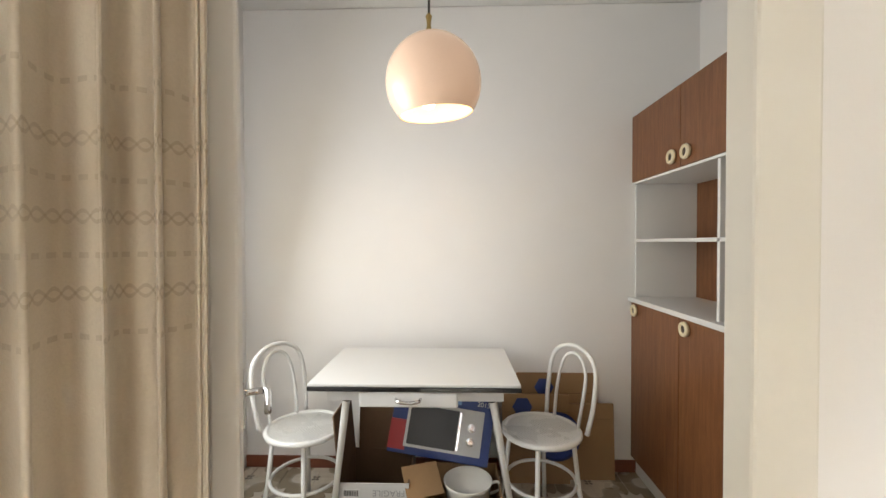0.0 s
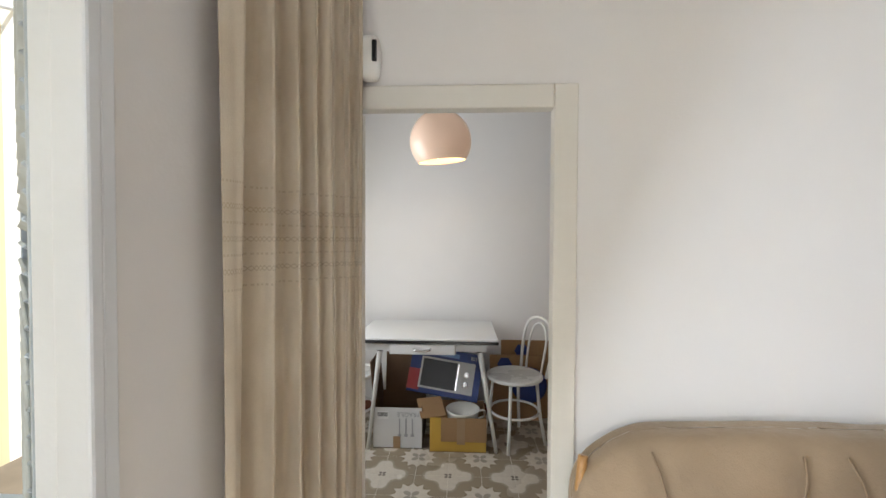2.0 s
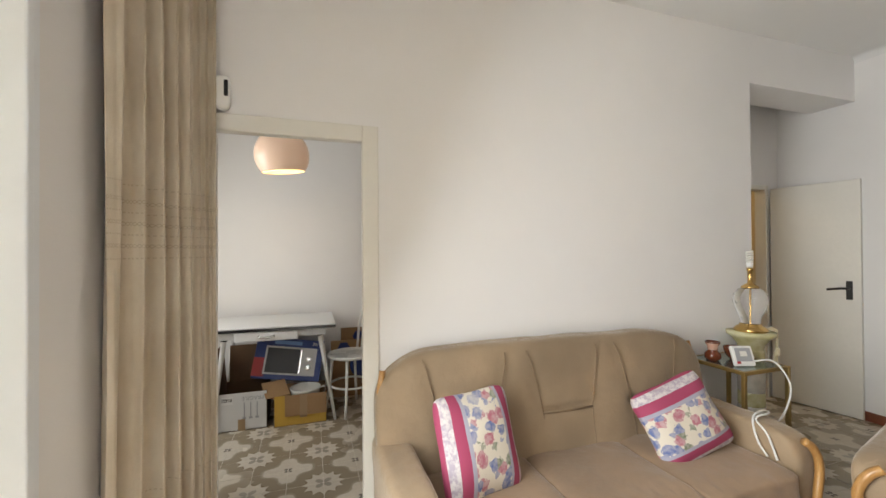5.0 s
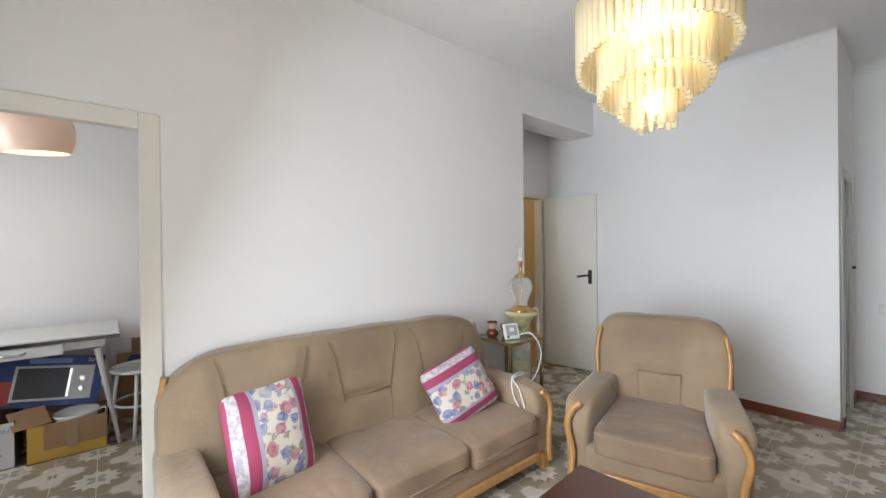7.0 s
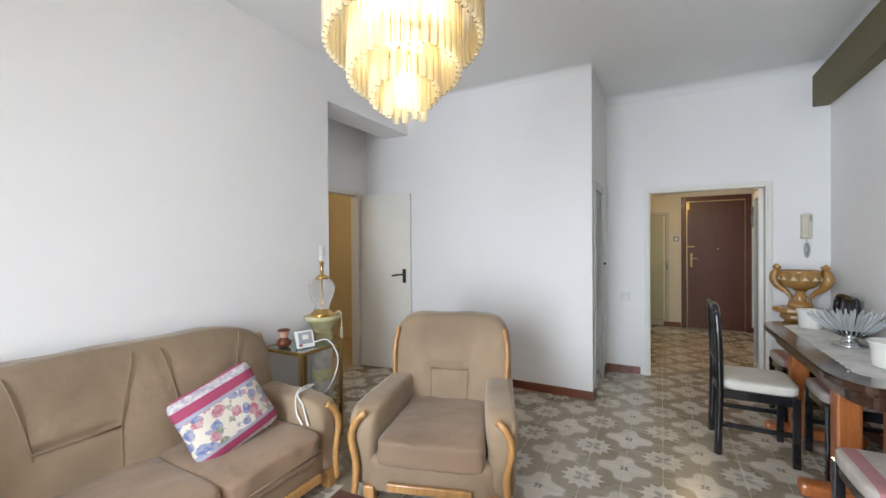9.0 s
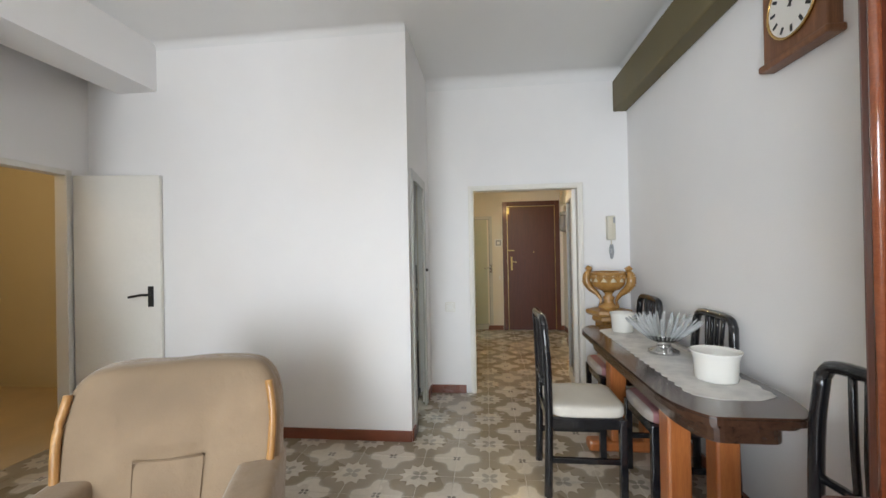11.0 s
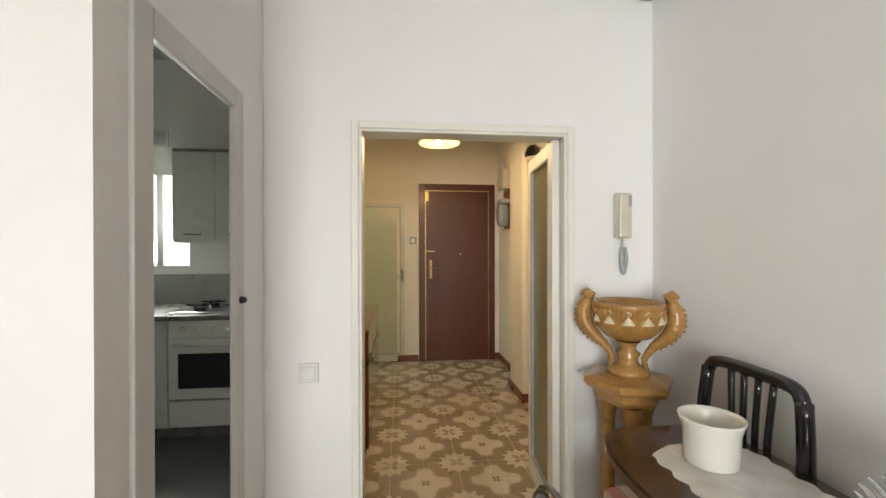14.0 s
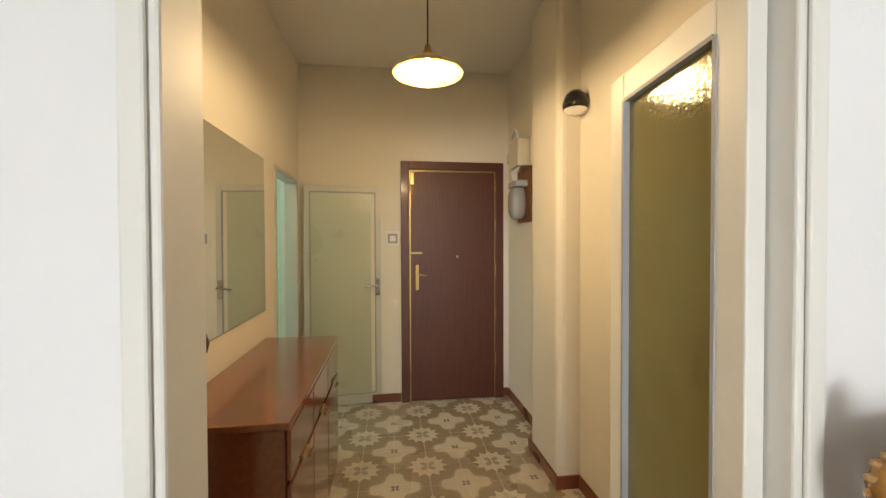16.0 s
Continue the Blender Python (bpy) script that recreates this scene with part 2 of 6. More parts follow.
M_SKIRT = plain("red_brown_ceramic_skirting", (0.20, 0.062, 0.032), 0.3, vary=0.3, scale=8, world=True)
M_VELVET = velvet("tan_velvet", (0.300, 0.215, 0.134))
# Same velvet, redder and darker: how the nap takes light on flat seats, as colour.
M_VELVETSEAT = velvet("seat_nap_brown_velvet", (0.270, 0.180, 0.114))
M_PIPING = plain("tan_cord_piping", (0.24, 0.165, 0.098), 0.7)
M_OAK = wood("honey_oak", (0.36, 0.17, 0.05), (0.60, 0.34, 0.12), 0.32, (14, 14, 1))
M_COFFEE = wood("dark_lacquered_coffee_table", (0.055, 0.016, 0.008), (0.105, 0.032, 0.014), 0.12, (1, 14, 14), 0.6)
M_ORANGE = wood("orange_varnished_wood", (0.34, 0.10, 0.025), (0.48, 0.17, 0.05), 0.28, (14, 14, 1))
M_DARKWOOD = wood("dark_polished_wood", (0.035, 0.016, 0.010), (0.085, 0.040, 0.022), 0.18, (1, 14, 14), 0.5)
M_REDWOOD = wood("red_mahogany_veneer", (0.075, 0.017, 0.006), (0.108, 0.026, 0.010), 0.42, (14, 14, 1), 0.08)
M_MAHOG = wood("glossy_mahogany_sideboard", (0.15, 0.040, 0.016), (0.22, 0.065, 0.026), 0.10, (1, 14, 14), 0.7)
M_TEAK = wood("teak_veneer", (0.155, 0.058, 0.022), (0.27, 0.115, 0.045), 0.42, (14, 14, 1), 0.05)
M_BLACK = plain("black_lacquer", (0.012, 0.012, 0.014), 0.16, vary=0.3, Coat_Weight=0.4)
M_WHITEMETAL = plain("white_enamelled_metal", (0.78, 0.78, 0.76), 0.3, vary=0.05)
M_LAMINATE = plain("white_laminate", (0.72, 0.72, 0.71), 0.38, vary=0.03, scale=3, bump=0.0)
M_WHITE = plain("white_plastic", (0.80, 0.79, 0.76), 0.35, vary=0.05)
# White gloss paint; the blue tint and extra brightness are skylight put into the colour.
M_CASEMENT = plain("sky_tinted_white_casement_paint", (0.84, 0.87, 0.90), 0.35, vary=0.05, scale=4, world=True)
M_IVORY = plain("ivory_plastic", (0.66, 0.61, 0.49), 0.4, vary=0.08)
M_CREAM = plain("cream_knob_plastic", (0.75, 0.66, 0.45), 0.35, vary=0.06)
M_CERAMIC = plain("white_glazed_ceramic", (0.78, 0.76, 0.70), 0.12, vary=0.04)
M_SEATWHITE = plain("off_white_upholstery", (0.66, 0.62, 0.54), 0.8, vary=0.08, scale=14, bump=0.2)
M_CARD = plain("brown_cardboard", (0.34, 0.205, 0.10), 0.85, vary=0.15, scale=6)
# Brown cardboard at half brightness: shade of box insides and folds, put into colour.
M_CARDDARK = plain("shaded_cardboard", (0.17, 0.10, 0.055), 0.9, vary=0.2)
M_CARDWHITE = plain("white_printed_cardboard", (0.64, 0.64, 0.63), 0.7, vary=0.06)
M_CARDYELLOW = plain("yellow_printed_cardboard", (0.55, 0.34, 0.055), 0.7, vary=0.1)
M_TAPE = plain("brown_packing_tape", (0.36, 0.24, 0.13), 0.35)
M_BLUE = plain("blue_printed_carton", (0.018, 0.045, 0.21), 0.4, vary=0.3)
M_RED = plain("red_print", (0.38, 0.025, 0.03), 0.4)
M_SCREEN = plain("black_glass", (0.012, 0.012, 0.013), 0.35)
M_GREYPRINT = plain("grey_print", (0.36, 0.37, 0.38), 0.6)
M_CHROME = plain("chrome", (0.70, 0.70, 0.70), 0.15, 1.0, vary=0.05)
M_DARKMETAL = plain("dark_bronze_metal", (0.03, 0.027, 0.024), 0.4, 0.25)
M_BRASS = plain("polished_brass", (0.66, 0.43, 0.16), 0.2, 1.0, vary=0.12)
M_OLDBRASS = plain("dull_gold_trim", (0.42, 0.29, 0.11), 0.35, 0.9)
M_OLIVE = plain("olive_painted_beam", (0.135, 0.108, 0.045), 0.6, vary=0.12, world=True)
M_ONYX = onyx_material()
M_CARVED = wood("carved_amber_stone", (0.33, 0.16, 0.04), (0.56, 0.32, 0.10), 0.25, (3, 3, 3), 0.3)
M_GLASS = glass("clear_glass")
M_SMOKE = plain("mirrored_shelf_glass", (0.30, 0.36, 0.33), 0.05, 0.7)
M_FROST = plain("frosted_grey_green_glass", (0.52, 0.54, 0.43), 0.3, vary=0.05, scale=3)
M_AMBERGLASS = plain("rippled_olive_glass", (0.235, 0.205, 0.085), 0.10, vary=0.08, scale=10, bump=0.10)
M_MIRROR = Tree("mirror").done((0.80, 0.82, 0.80), 0.01, 1.0)
M_CURTAIN = curtain_material()
M_FLORAL = floral_material()
M_STRIPE = striped_seat_material()
M_LACE = plain("white_lace_cloth", (0.72, 0.70, 0.66), 0.85, vary=0.2, scale=30, bump=0.5)
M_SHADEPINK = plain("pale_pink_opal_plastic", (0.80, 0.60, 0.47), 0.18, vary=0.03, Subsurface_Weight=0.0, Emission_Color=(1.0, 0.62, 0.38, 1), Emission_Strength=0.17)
M_SHADEIN = plain("lit_opal_inside", (0.9, 0.78, 0.6), 0.5, Emission_Color=(1.0, 0.78, 0.52, 1), Emission_Strength=0.22)
M_ENAMELYELLOW = plain("yellow_cream_enamel_shade", (0.40, 0.26, 0.07), 0.3, Emission_Color=(1.0, 0.62, 0.18, 1), Emission_Strength=0.05)
M_BULB = glow("lit_bulb", (1.0, 0.80, 0.45), 14.0)
M_BULBSMALL = glow("lit_chandelier_bulb", (1.0, 0.86, 0.58), 22.0)
# Worn blue-grey paint, made paler and bluer to carry the skylight on it.
M_SHUTTER = plain("worn_blue_grey_shutter_paint_sky_lit", (0.60, 0.68, 0.76), 0.5, vary=0.2, scale=12, world=True)
M_OCHRE = plaster("ochre_facade_render", (0.80, 0.71, 0.47))
M_FACADE = plaster("white_facade_render", (0.88, 0.88, 0.87))
M_STONE = plain("balcony_floor_tile", (0.30, 0.25, 0.19), 0.7, vary=0.2, world=True)
M_KITCHEN = plain("pale_kitchen_laminate", (0.66, 0.68, 0.63), 0.3, vary=0.05)
M_COUNTER = plain("grey_granite_worktop", (0.23, 0.22, 0.20), 0.3, vary=0.35, scale=40)
M_KTILE = plain("grey_kitchen_wall_tile", (0.40, 0.41, 0.38), 0.3, vary=0.12)
M_KFLOOR = plain("dark_grey_kitchen_floor_tile", (0.13, 0.13, 0.125), 0.4, vary=0.25, world=True)
M_BATH = plain("mint_bathroom_tile", (0.58, 0.74, 0.64), 0.2, vary=0.05)
M_DAY = glow("bright_daylight_outside", (1.0, 0.97, 0.97), 1.0)
M_CREAMFLOOR = plain("beige_bedroom_floor", (0.55, 0.42, 0.25), 0.5, vary=0.1, world=True)
M_AMBER = plain("amber_brown_glassware", (0.14, 0.035, 0.015), 0.08, vary=0.1)

# ---- building helpers ----


def thing(name, at=(0, 0, 0), turn=0.0, label="", category="", group="", kind=""):
    ob = new(name)
    ob.empty_display_size = 0.1
    ob.matrix_world = pose(*at, 0, 0, turn)
    return tagged(ob, label, category, group, kind)


def part(name, bm, material, parent=None, label="", smooth=False):
    mesh = bpy.data.meshes.new(name)
    bmesh.ops.recalc_face_normals(bm, faces=bm.faces)
    for f in bm.faces:
        f.smooth = smooth
    bm.to_mesh(mesh)
    bm.free()
    mesh.materials.append(material)
    ob = new(name, mesh)
    if parent:
        ob.parent = parent
    if label:
        ob["label"] = label
    return ob


def box(bm, x0, x1, y0, y1, z0, z1, bevel=0.0, seg=2):
    m = Matrix.Translation(((x0 + x1) / 2, (y0 + y1) / 2, (z0 + z1) / 2)) @ Matrix.Diagonal((abs(x1 - x0), abs(y1 - y0), abs(z1 - z0), 1))
    made = bmesh.ops.create_cube(bm, size=1, matrix=m)
    if bevel:
        edges = list({e for v in made["verts"] for e in v.link_edges})
        bmesh.ops.bevel(bm, geom=edges, offset=bevel, segments=seg, affect="EDGES", profile=0.5)
    return bm


def boxed(*dims, bevel=0.0, seg=2):
    return box(bmesh.new(), *dims, bevel=bevel, seg=seg)


def slab(name, dims, material, label="", bevel=0.0, kind="structure", category=""):
    return tagged(part(name, boxed(*dims, bevel=bevel), material), label, category, kind=kind)


def lathe(profile, n=28, at=(0, 0, 0), squash=1.0):
    """A turned shape from (radius, height) pairs."""
    bm = bmesh.new()
    rings = []
    for r, z in profile:
        rings.append([bm.verts.new((at[0] + max(r, 1e-4) * math.cos(2 * math.pi * k / n), at[1] + squash * max(r, 1e-4) * math.sin(2 * math.pi * k / n), at[2] + z)) for k in range(n)])
    for a, b in zip(rings, rings[1:]):
        for k in range(n):
            bm.faces.new((a[k], a[(k + 1) % n], b[(k + 1) % n], b[k]))
    return bm


def tube(bm, pts, r, n=8, taper=None, closed=False):
    """A round bar along a line of points."""
    pts = [Vector(p) for p in pts]
    rings = []
    up = Vector((0.13, 0.31, 0.94)).normalized()
    for i, p in enumerate(pts):
        a, b = pts[max(i - 1, 0)], pts[min(i + 1, len(pts) - 1)]
        if closed:
            a, b = pts[i - 1], pts[(i + 1) % len(pts)]
        d = (b - a).normalized()
        s = d.cross(up)
        if s.length < 0.1:
            s = d.cross(Vector((1, 0, 0)))
        s.normalize()
        w = s.cross(d)
        rr = r if taper is None else r * taper[i]
        rings.append([bm.verts.new(p + rr * (math.cos(2 * math.pi * k / n) * s + math.sin(2 * math.pi * k / n) * w)) for k in range(n)])
    pairs = list(zip(rings, rings[1:])) + ([(rings[-1], rings[0])] if closed else [])
    for a, b in pairs:
        for k in range(n):
            bm.faces.new((a[k], a[(k + 1) % n], b[(k + 1) % n], b[k]))
    if not closed:
        bm.faces.new(rings[0][::-1])
        bm.faces.new(rings[-1])
    return bm


def bar(pts, r, n=8, taper=None, closed=False):
    return tube(bmesh.new(), pts, r, n, taper, closed)


def curve_points(pts, n=8):
    """A smooth line through the points (Catmull-Rom)."""
    p = [Vector(q) for q in pts]
    p = [p[0] * 2 - p[1]] + p + [p[-1] * 2 - p[-2]]
    out = []
    for i in range(1, len(p) - 2):
        for k in range(n):
            t = k / n
            out.append(0.5 * ((2 * p[i]) + (p[i + 1] - p[i - 1]) * t + (2 * p[i - 1] - 5 * p[i] + 4 * p[i + 1] - p[i + 2]) * t * t + (3 * p[i] - p[i - 1] - 3 * p[i + 1] + p[i + 2]) * t ** 3))
    return out + [p[-2]]


def soft_box(cx, cy, cz, sx, sy, sz, n=10, p=5.0, shape=None):
    """A stuffed block: a cube grid pulled to a rounded, slightly swollen form."""
    bm = bmesh.new()
    bmesh.ops.create_cube(bm, size=2)
    bmesh.ops.subdivide_edges(bm, edges=bm.edges[:], cuts=n, use_grid_fill=True)
    for v in bm.verts:
        x, y, z = v.co
        k = (abs(x) ** p + abs(y) ** p + abs(z) ** p) ** (1 / p)
        x, y, z = x / k, y / k, z / k
        if shape:
            x, y, z = shape(x, y, z)
        v.co = (cx + x * sx / 2, cy + y * sy / 2, cz + z * sz / 2)
    return bm


def moved(bm, m):
    bmesh.ops.transform(bm, matrix=m, verts=bm.verts)
    return bm


# ---- structure ----
H = 2.90
NORTH, WEST, SOUTH, EAST = 0.788, -0.24, -2.90, 5.585


def wall(name, dims, material=M_WALL, label="white painted plaster wall with faint unevenness"):
    return slab(name, dims, material, label, category="wall")


# north wall of the living room, with the small room's doorway and the passage opening
wall("wall_north_corner", (WEST - 0.2, -0.05, NORTH, NORTH + 0.10, 0, H))
wall("wall_north_over_door", (-0.05, 0.748, NORTH, NORTH + 0.10, 1.986, H))
wall("wall_north", (0.748, 3.423, NORTH, NORTH + 0.10, 0, H))
wall("wall_lintel", (3.423, 4.615, NORTH, NORTH + 0.31, 2.545, H))
# west wall and the balcony opening
wall("wall_west_corner", (WEST - 0.12, WEST, 0.105, NORTH, 0, H))
wall("wall_west_over", (WEST - 0.12, WEST, -2.5, 0.105, 2.35, H))
wall("wall_west_end", (WEST - 0.12, WEST, SOUTH, -2.5, 0, H))
# south and east
wall("wall_south", (WEST - 0.12, 9.0, SOUTH - 0.15, SOUTH, 0, H + 0.2))
wall("wall_partition", (4.615, 4.70, -1.10, 1.45, 0, H))
wall("wall_kitchen_left", (4.70, 4.745, -1.10, -1.06, 0, H))
wall("wall_kitchen_over", (4.745, 5.335, -1.10, -1.06, 1.905, H))
wall("wall_kitchen_right", (5.335, EAST, -1.10, -1.06, 0, H))
wall("wall_entry_left", (EAST, EAST + 0.10, -1.496, -1.0, 0, H))
wall("wall_entry_over", (EAST, EAST + 0.10, -2.48, -1.496, 1.887, H))
wall("wall_entry_right", (EAST, EAST + 0.10, SOUTH, -2.48, 0, H))
# hall
wall("wall_hall_left", (EAST + 0.1, 7.80, -1.05, -0.97, 0, H), M_HALLWALL, "cream painted hall wall")
wall("wall_hall_left_over", (7.80, 8.45, -1.05, -0.97, 1.92, H), M_HALLWALL, "cream painted wall above bathroom door")
wall("wall_hall_left_end", (8.45, 8.53, -1.05, -0.97, 0, H), M_HALLWALL, "cream painted hall wall")
wall("wall_front", (8.53, 8.65, SOUTH, -0.90, 0, H), M_HALLWALL, "cream painted wall round the front door")
wall("wall_hall_right", (EAST + 0.1, 8.53, SOUTH, SOUTH + 0.025, 0, H), M_HALLWALL, "cream painted hall wall")
column = part("hall_column", boxed(7.15, 7.60, SOUTH - 0.06, -2.745, 0.0, H, bevel=0.045, seg=4), M_HALLWALL, smooth=False)
tagged(column, "cream plastered pillar with rounded corners", "column", kind="structure")
# small room behind the doorway
wall("wall_small_room_back", (-1.2, 2.0, 2.80, 2.90, 0, H))
wall("wall_small_room_right", (1.84, 1.94, NORTH + 0.1, 2.80, 0, H))
wall("wall_small_room_left", (-1.1, -1.0, NORTH + 0.1, 1.25, 0, H))
wall("wall_small_room_left_far", (-1.1, -1.0, 2.45, 2.80, 0, H))
wall("wall_small_room_sill", (-1.1, -1.0, 1.25, 2.45, 0, 0.9))
wall("wall_small_room_head", (-1.1, -1.0, 1.25, 2.45, 2.2, H))
wall("wall_small_room_front", (-1.1, WEST - 0.12, NORTH, NORTH + 0.10, 0, H))
# passage and the warm room beyond
wall("wall_passage_left", (3.33, 3.423, NORTH + 0.1, 1.36, 0, H))
wall("wall_passage_back_left", (3.33, 3.80, 1.36, 1.44, 0, H))
wall("wall_passage_back_over", (3.80, 4.47, 1.36, 1.44, 1.95, H))
wall("wall_passage_back_right", (4.47, 4.615, 1.36, 1.44, 0, H))
wall("wall_bedroom_left", (2.9, 3.0, 1.44, 3.4, 0, H), M_YELLOW, "ochre lit bedroom wall")
wall("wall_bedroom_back", (2.9, 5.6, 3.4, 3.5, 0, H), M_YELLOW, "ochre lit bedroom wall")
wall("wall_bedroom_right", (5.5, 5.6, 1.44, 3.4, 0, H), M_YELLOW, "ochre lit bedroom wall")
wall("wall_bedroom_front", (4.615, 5.5, 1.45, 1.53, 0, H), M_YELLOW, "ochre lit bedroom wall")
# kitchen and bathroom shells
wall("wall_kitchen_back", (7.30, 7.40, -0.97, 0.05, 0, H))
wall("wall_kitchen_back_far", (7.30, 7.40, 0.52, 1.05, 0, H))
wall("wall_kitchen_sill", (7.30, 7.40, 0.05, 0.52, 0, 1.17))
wall("wall_kitchen_head", (7.30, 7.40, 0.05, 0.52, 1.98, H))
wall("wall_kitchen_north", (4.70, 7.40, 0.95, 1.05, 0, H))
wall("wall_bath_back", (7.40, 8.65, 0.90, 1.0, 0, H), M_BATH, "mint tiled bathroom wall")
wall("wall_bath_side", (8.53, 8.65, -0.90, 0.90, 0, H), M_BATH, "mint tiled bathroom wall")
wall("wall_bath_left", (7.42, 7.50, -0.97, 0.90, 0, H), M_BATH, "mint tiled bathroom wall")

for nm, d in (("ceiling", (WEST - 0.2, 5.685, SOUTH - 0.15, 1.0, H, H + 0.1)), ("ceiling_hall", (5.685, 8.7, SOUTH - 0.15, 1.05, H + 0.004, H + 0.1)),
              ("ceiling_small_room", (-1.2, 2.0, 1.0, 2.95, H + 0.004, H + 0.1)), ("ceiling_bedroom", (2.0, 5.685, 1.0, 3.5, H + 0.004, H + 0.1)),):
    slab(nm, d, M_CEIL, "white plaster ceiling", category="ceiling")


def cove(name, a, b, inward, r=0.09):
    """Rounded joint between wall and ceiling, from a to b."""
    bm = bmesh.new()
    a, b, w = Vector(a), Vector(b), Vector(inward)
    rows = []
    for k in range(7):
        t = math.pi / 2 * k / 6
        off = w * (r * (1 - math.sin(t))) + Vector((0, 0, -r * (1 - math.cos(t))))
        rows.append((bm.verts.new(a + off), bm.verts.new(b + off)))
    for p, q in zip(rows, rows[1:]):
        bm.faces.new((p[0], p[1], q[1], q[0]))
    return tagged(part(name, bm, M_CEIL, smooth=True), "rounded plaster ceiling cove", "cove", kind="structure")


cove("trim_cove_east", (EAST - 0.002, -1.1, H - 0.002), (EAST - 0.002, SOUTH, H - 0.002), (-1, 0, 0))
cove("trim_cove_partition", (4.613, NORTH, H - 0.002), (4.613, -1.1, H - 0.002), (-1, 0, 0), 0.05)
cove("trim_cove_south", (WEST, SOUTH + 0.002, H - 0.002), (EAST, SOUTH + 0.002, H - 0.002), (0, 1, 0))
slab("beam", (0.2, EAST - 0.003, SOUTH + 0.003, -2.777, 2.525, 2.80), M_OLIVE, "olive painted exposed ceiling beam along the wall", 0.012, category="beam")

# skirtings
SKIRT = 0.075
for d in ((4.603, 4.615, -1.10, 0.75, 0, SKIRT), (4.615, 4.79, -1.112, -1.10, 0, SKIRT), (EAST - 0.012, EAST, -1.43, -1.103, 0, SKIRT),
          (5.40, EAST - 0.012, -1.112, -1.10, 0, SKIRT), (0.79, 3.42, NORTH - 0.012, NORTH, 0, SKIRT), (2.9, EAST, SOUTH, SOUTH + 0.012, 0, SKIRT),
          (-1.0, 1.84, 2.788, 2.80, 0, SKIRT), (8.518, 8.53, -1.90, -1.05, 0, SKIRT), (8.518, 8.53, SOUTH + 0.03, -2.82, 0, SKIRT),
          (5.7, 7.15, SOUTH + 0.025, SOUTH + 0.037, 0, SKIRT), (7.60, 8.52, SOUTH + 0.025, SOUTH + 0.037, 0, SKIRT),
          (7.14, 7.61, -2.745, -2.733, 0, SKIRT), (7.138, 7.15, SOUTH + 0.03, -2.735, 0, SKIRT), (3.423, 3.79, 1.348, 1.36, 0, SKIRT), (3.423, 3.435, 0.9, 1.348, 0, SKIRT)):
    slab("baseboard", d, M_SKIRT, "red-brown glazed ceramic skirting", 0.003, category="baseboard")

# floors
slab("floor", (WEST - 0.05, 8.60, SOUTH, 2.85, -0.12, -0.0015), M_GROUT, "patterned cement tile floor with thin pale joints", category="floor")
slab("floor_bedroom", (3.0, 5.5, 1.40, 3.4, -0.1, 0.004), M_CREAMFLOOR, "beige bedroom floor", category="floor")
slab("floor_kitchen", (4.72, 7.38, -1.0, 0.95, -0.1, 0.005), M_KFLOOR, "dark grey kitchen floor", category="floor")
slab("floor_bathroom", (7.5, 8.53, -0.97, 0.9, -0.1, 0.006), M_BATH, "mint bathroom floor", category="floor")
slab("floor_balcony", (-2.6, WEST - 0.05, -3.5, 2.5, -0.15, -0.03), M_STONE, "worn balcony floor", category="floor")
slab("ground", (-400, 400, -400, 400, -7.2, -7.0), M_STONE, "street ground far below", category="ground")


def frame_of(name, axis, at, lo, hi, top, width, depth, material, label):
    """A door casing of two posts and a head. axis: the way the wall runs; at: the near and far faces across it."""
    ob = thing(name, (0, 0, 0), 0, label, "door frame", kind="structure")
    pieces = (("jamb", lo - width, lo, 0, top + width), ("jamb", hi, hi + width, 0, top + width), ("head", lo, hi, top, top + width))
    for nm, a, b, z0, z1 in pieces:
        d = (a, b, at[0], at[1], z0, z1) if axis == "x" else (at[0], at[1], a, b, z0, z1)
        part(nm, boxed(*d, bevel=0.005), material, ob)
    return ob


frame_of("door_1", "x", (NORTH - 0.014, NORTH + 0.042), 0.0, 0.693, 1.903, 0.08, 0.1, M_TRIM, "cream gloss door casing of the small room")
frame_of("door_2", "y", (EAST - 0.012, EAST + 0.112), -2.455, -1.523, 1.862, 0.026, 0.1, M_TRIM, "cream double door casing to the hall")
frame_of("trim_architrave", "y", (EAST - 0.022, EAST - 0.0125), -2.468, -1.510, 1.874, 0.034, 0.1, M_TRIM, "cream moulded architrave round the hall doorway")
frame_of("door_3", "x", (-1.112, -1.088), 4.79, 5.262, 1.845, 0.075, 0.1, M_GREYTRIM, "grey-white painted kitchen door casing")
frame_of("door_4", "x", (1.35, 1.45), 3.84, 4.44, 1.91, 0.04, 0.1, M_TRIM, "cream bedroom door casing")
frame_of("door_5", "x", (-1.062, -0.96), 7.83, 8.42, 1.885, 0.032, 0.1, M_GREYTRIM, "pale painted bathroom door casing")
frame_of("door_6", "y", (8.49, 8.60), -2.745, -1.978, 2.028, 0.072, 0.1, M_REDWOOD, "dark mahogany front door casing")
# casing of the balcony door
ob = thing("door_7", (0, 0, 0), 0, "white painted balcony door casing", "door frame", kind="structure")
part("jamb", boxed(WEST - 0.12, WEST + 0.012, 0.075, 0.105, 0, 2.35, bevel=0.004), M_CASEMENT, ob)
part("jamb", boxed(WEST - 0.05, WEST + 0.016, 0.045, 0.075, 0, 2.35, bevel=0.006), M_CASEMENT, ob)
part("jamb", boxed(WEST - 0.12, WEST + 0.012, -2.5, -2.45, 0, 2.35, bevel=0.004), M_CASEMENT, ob)
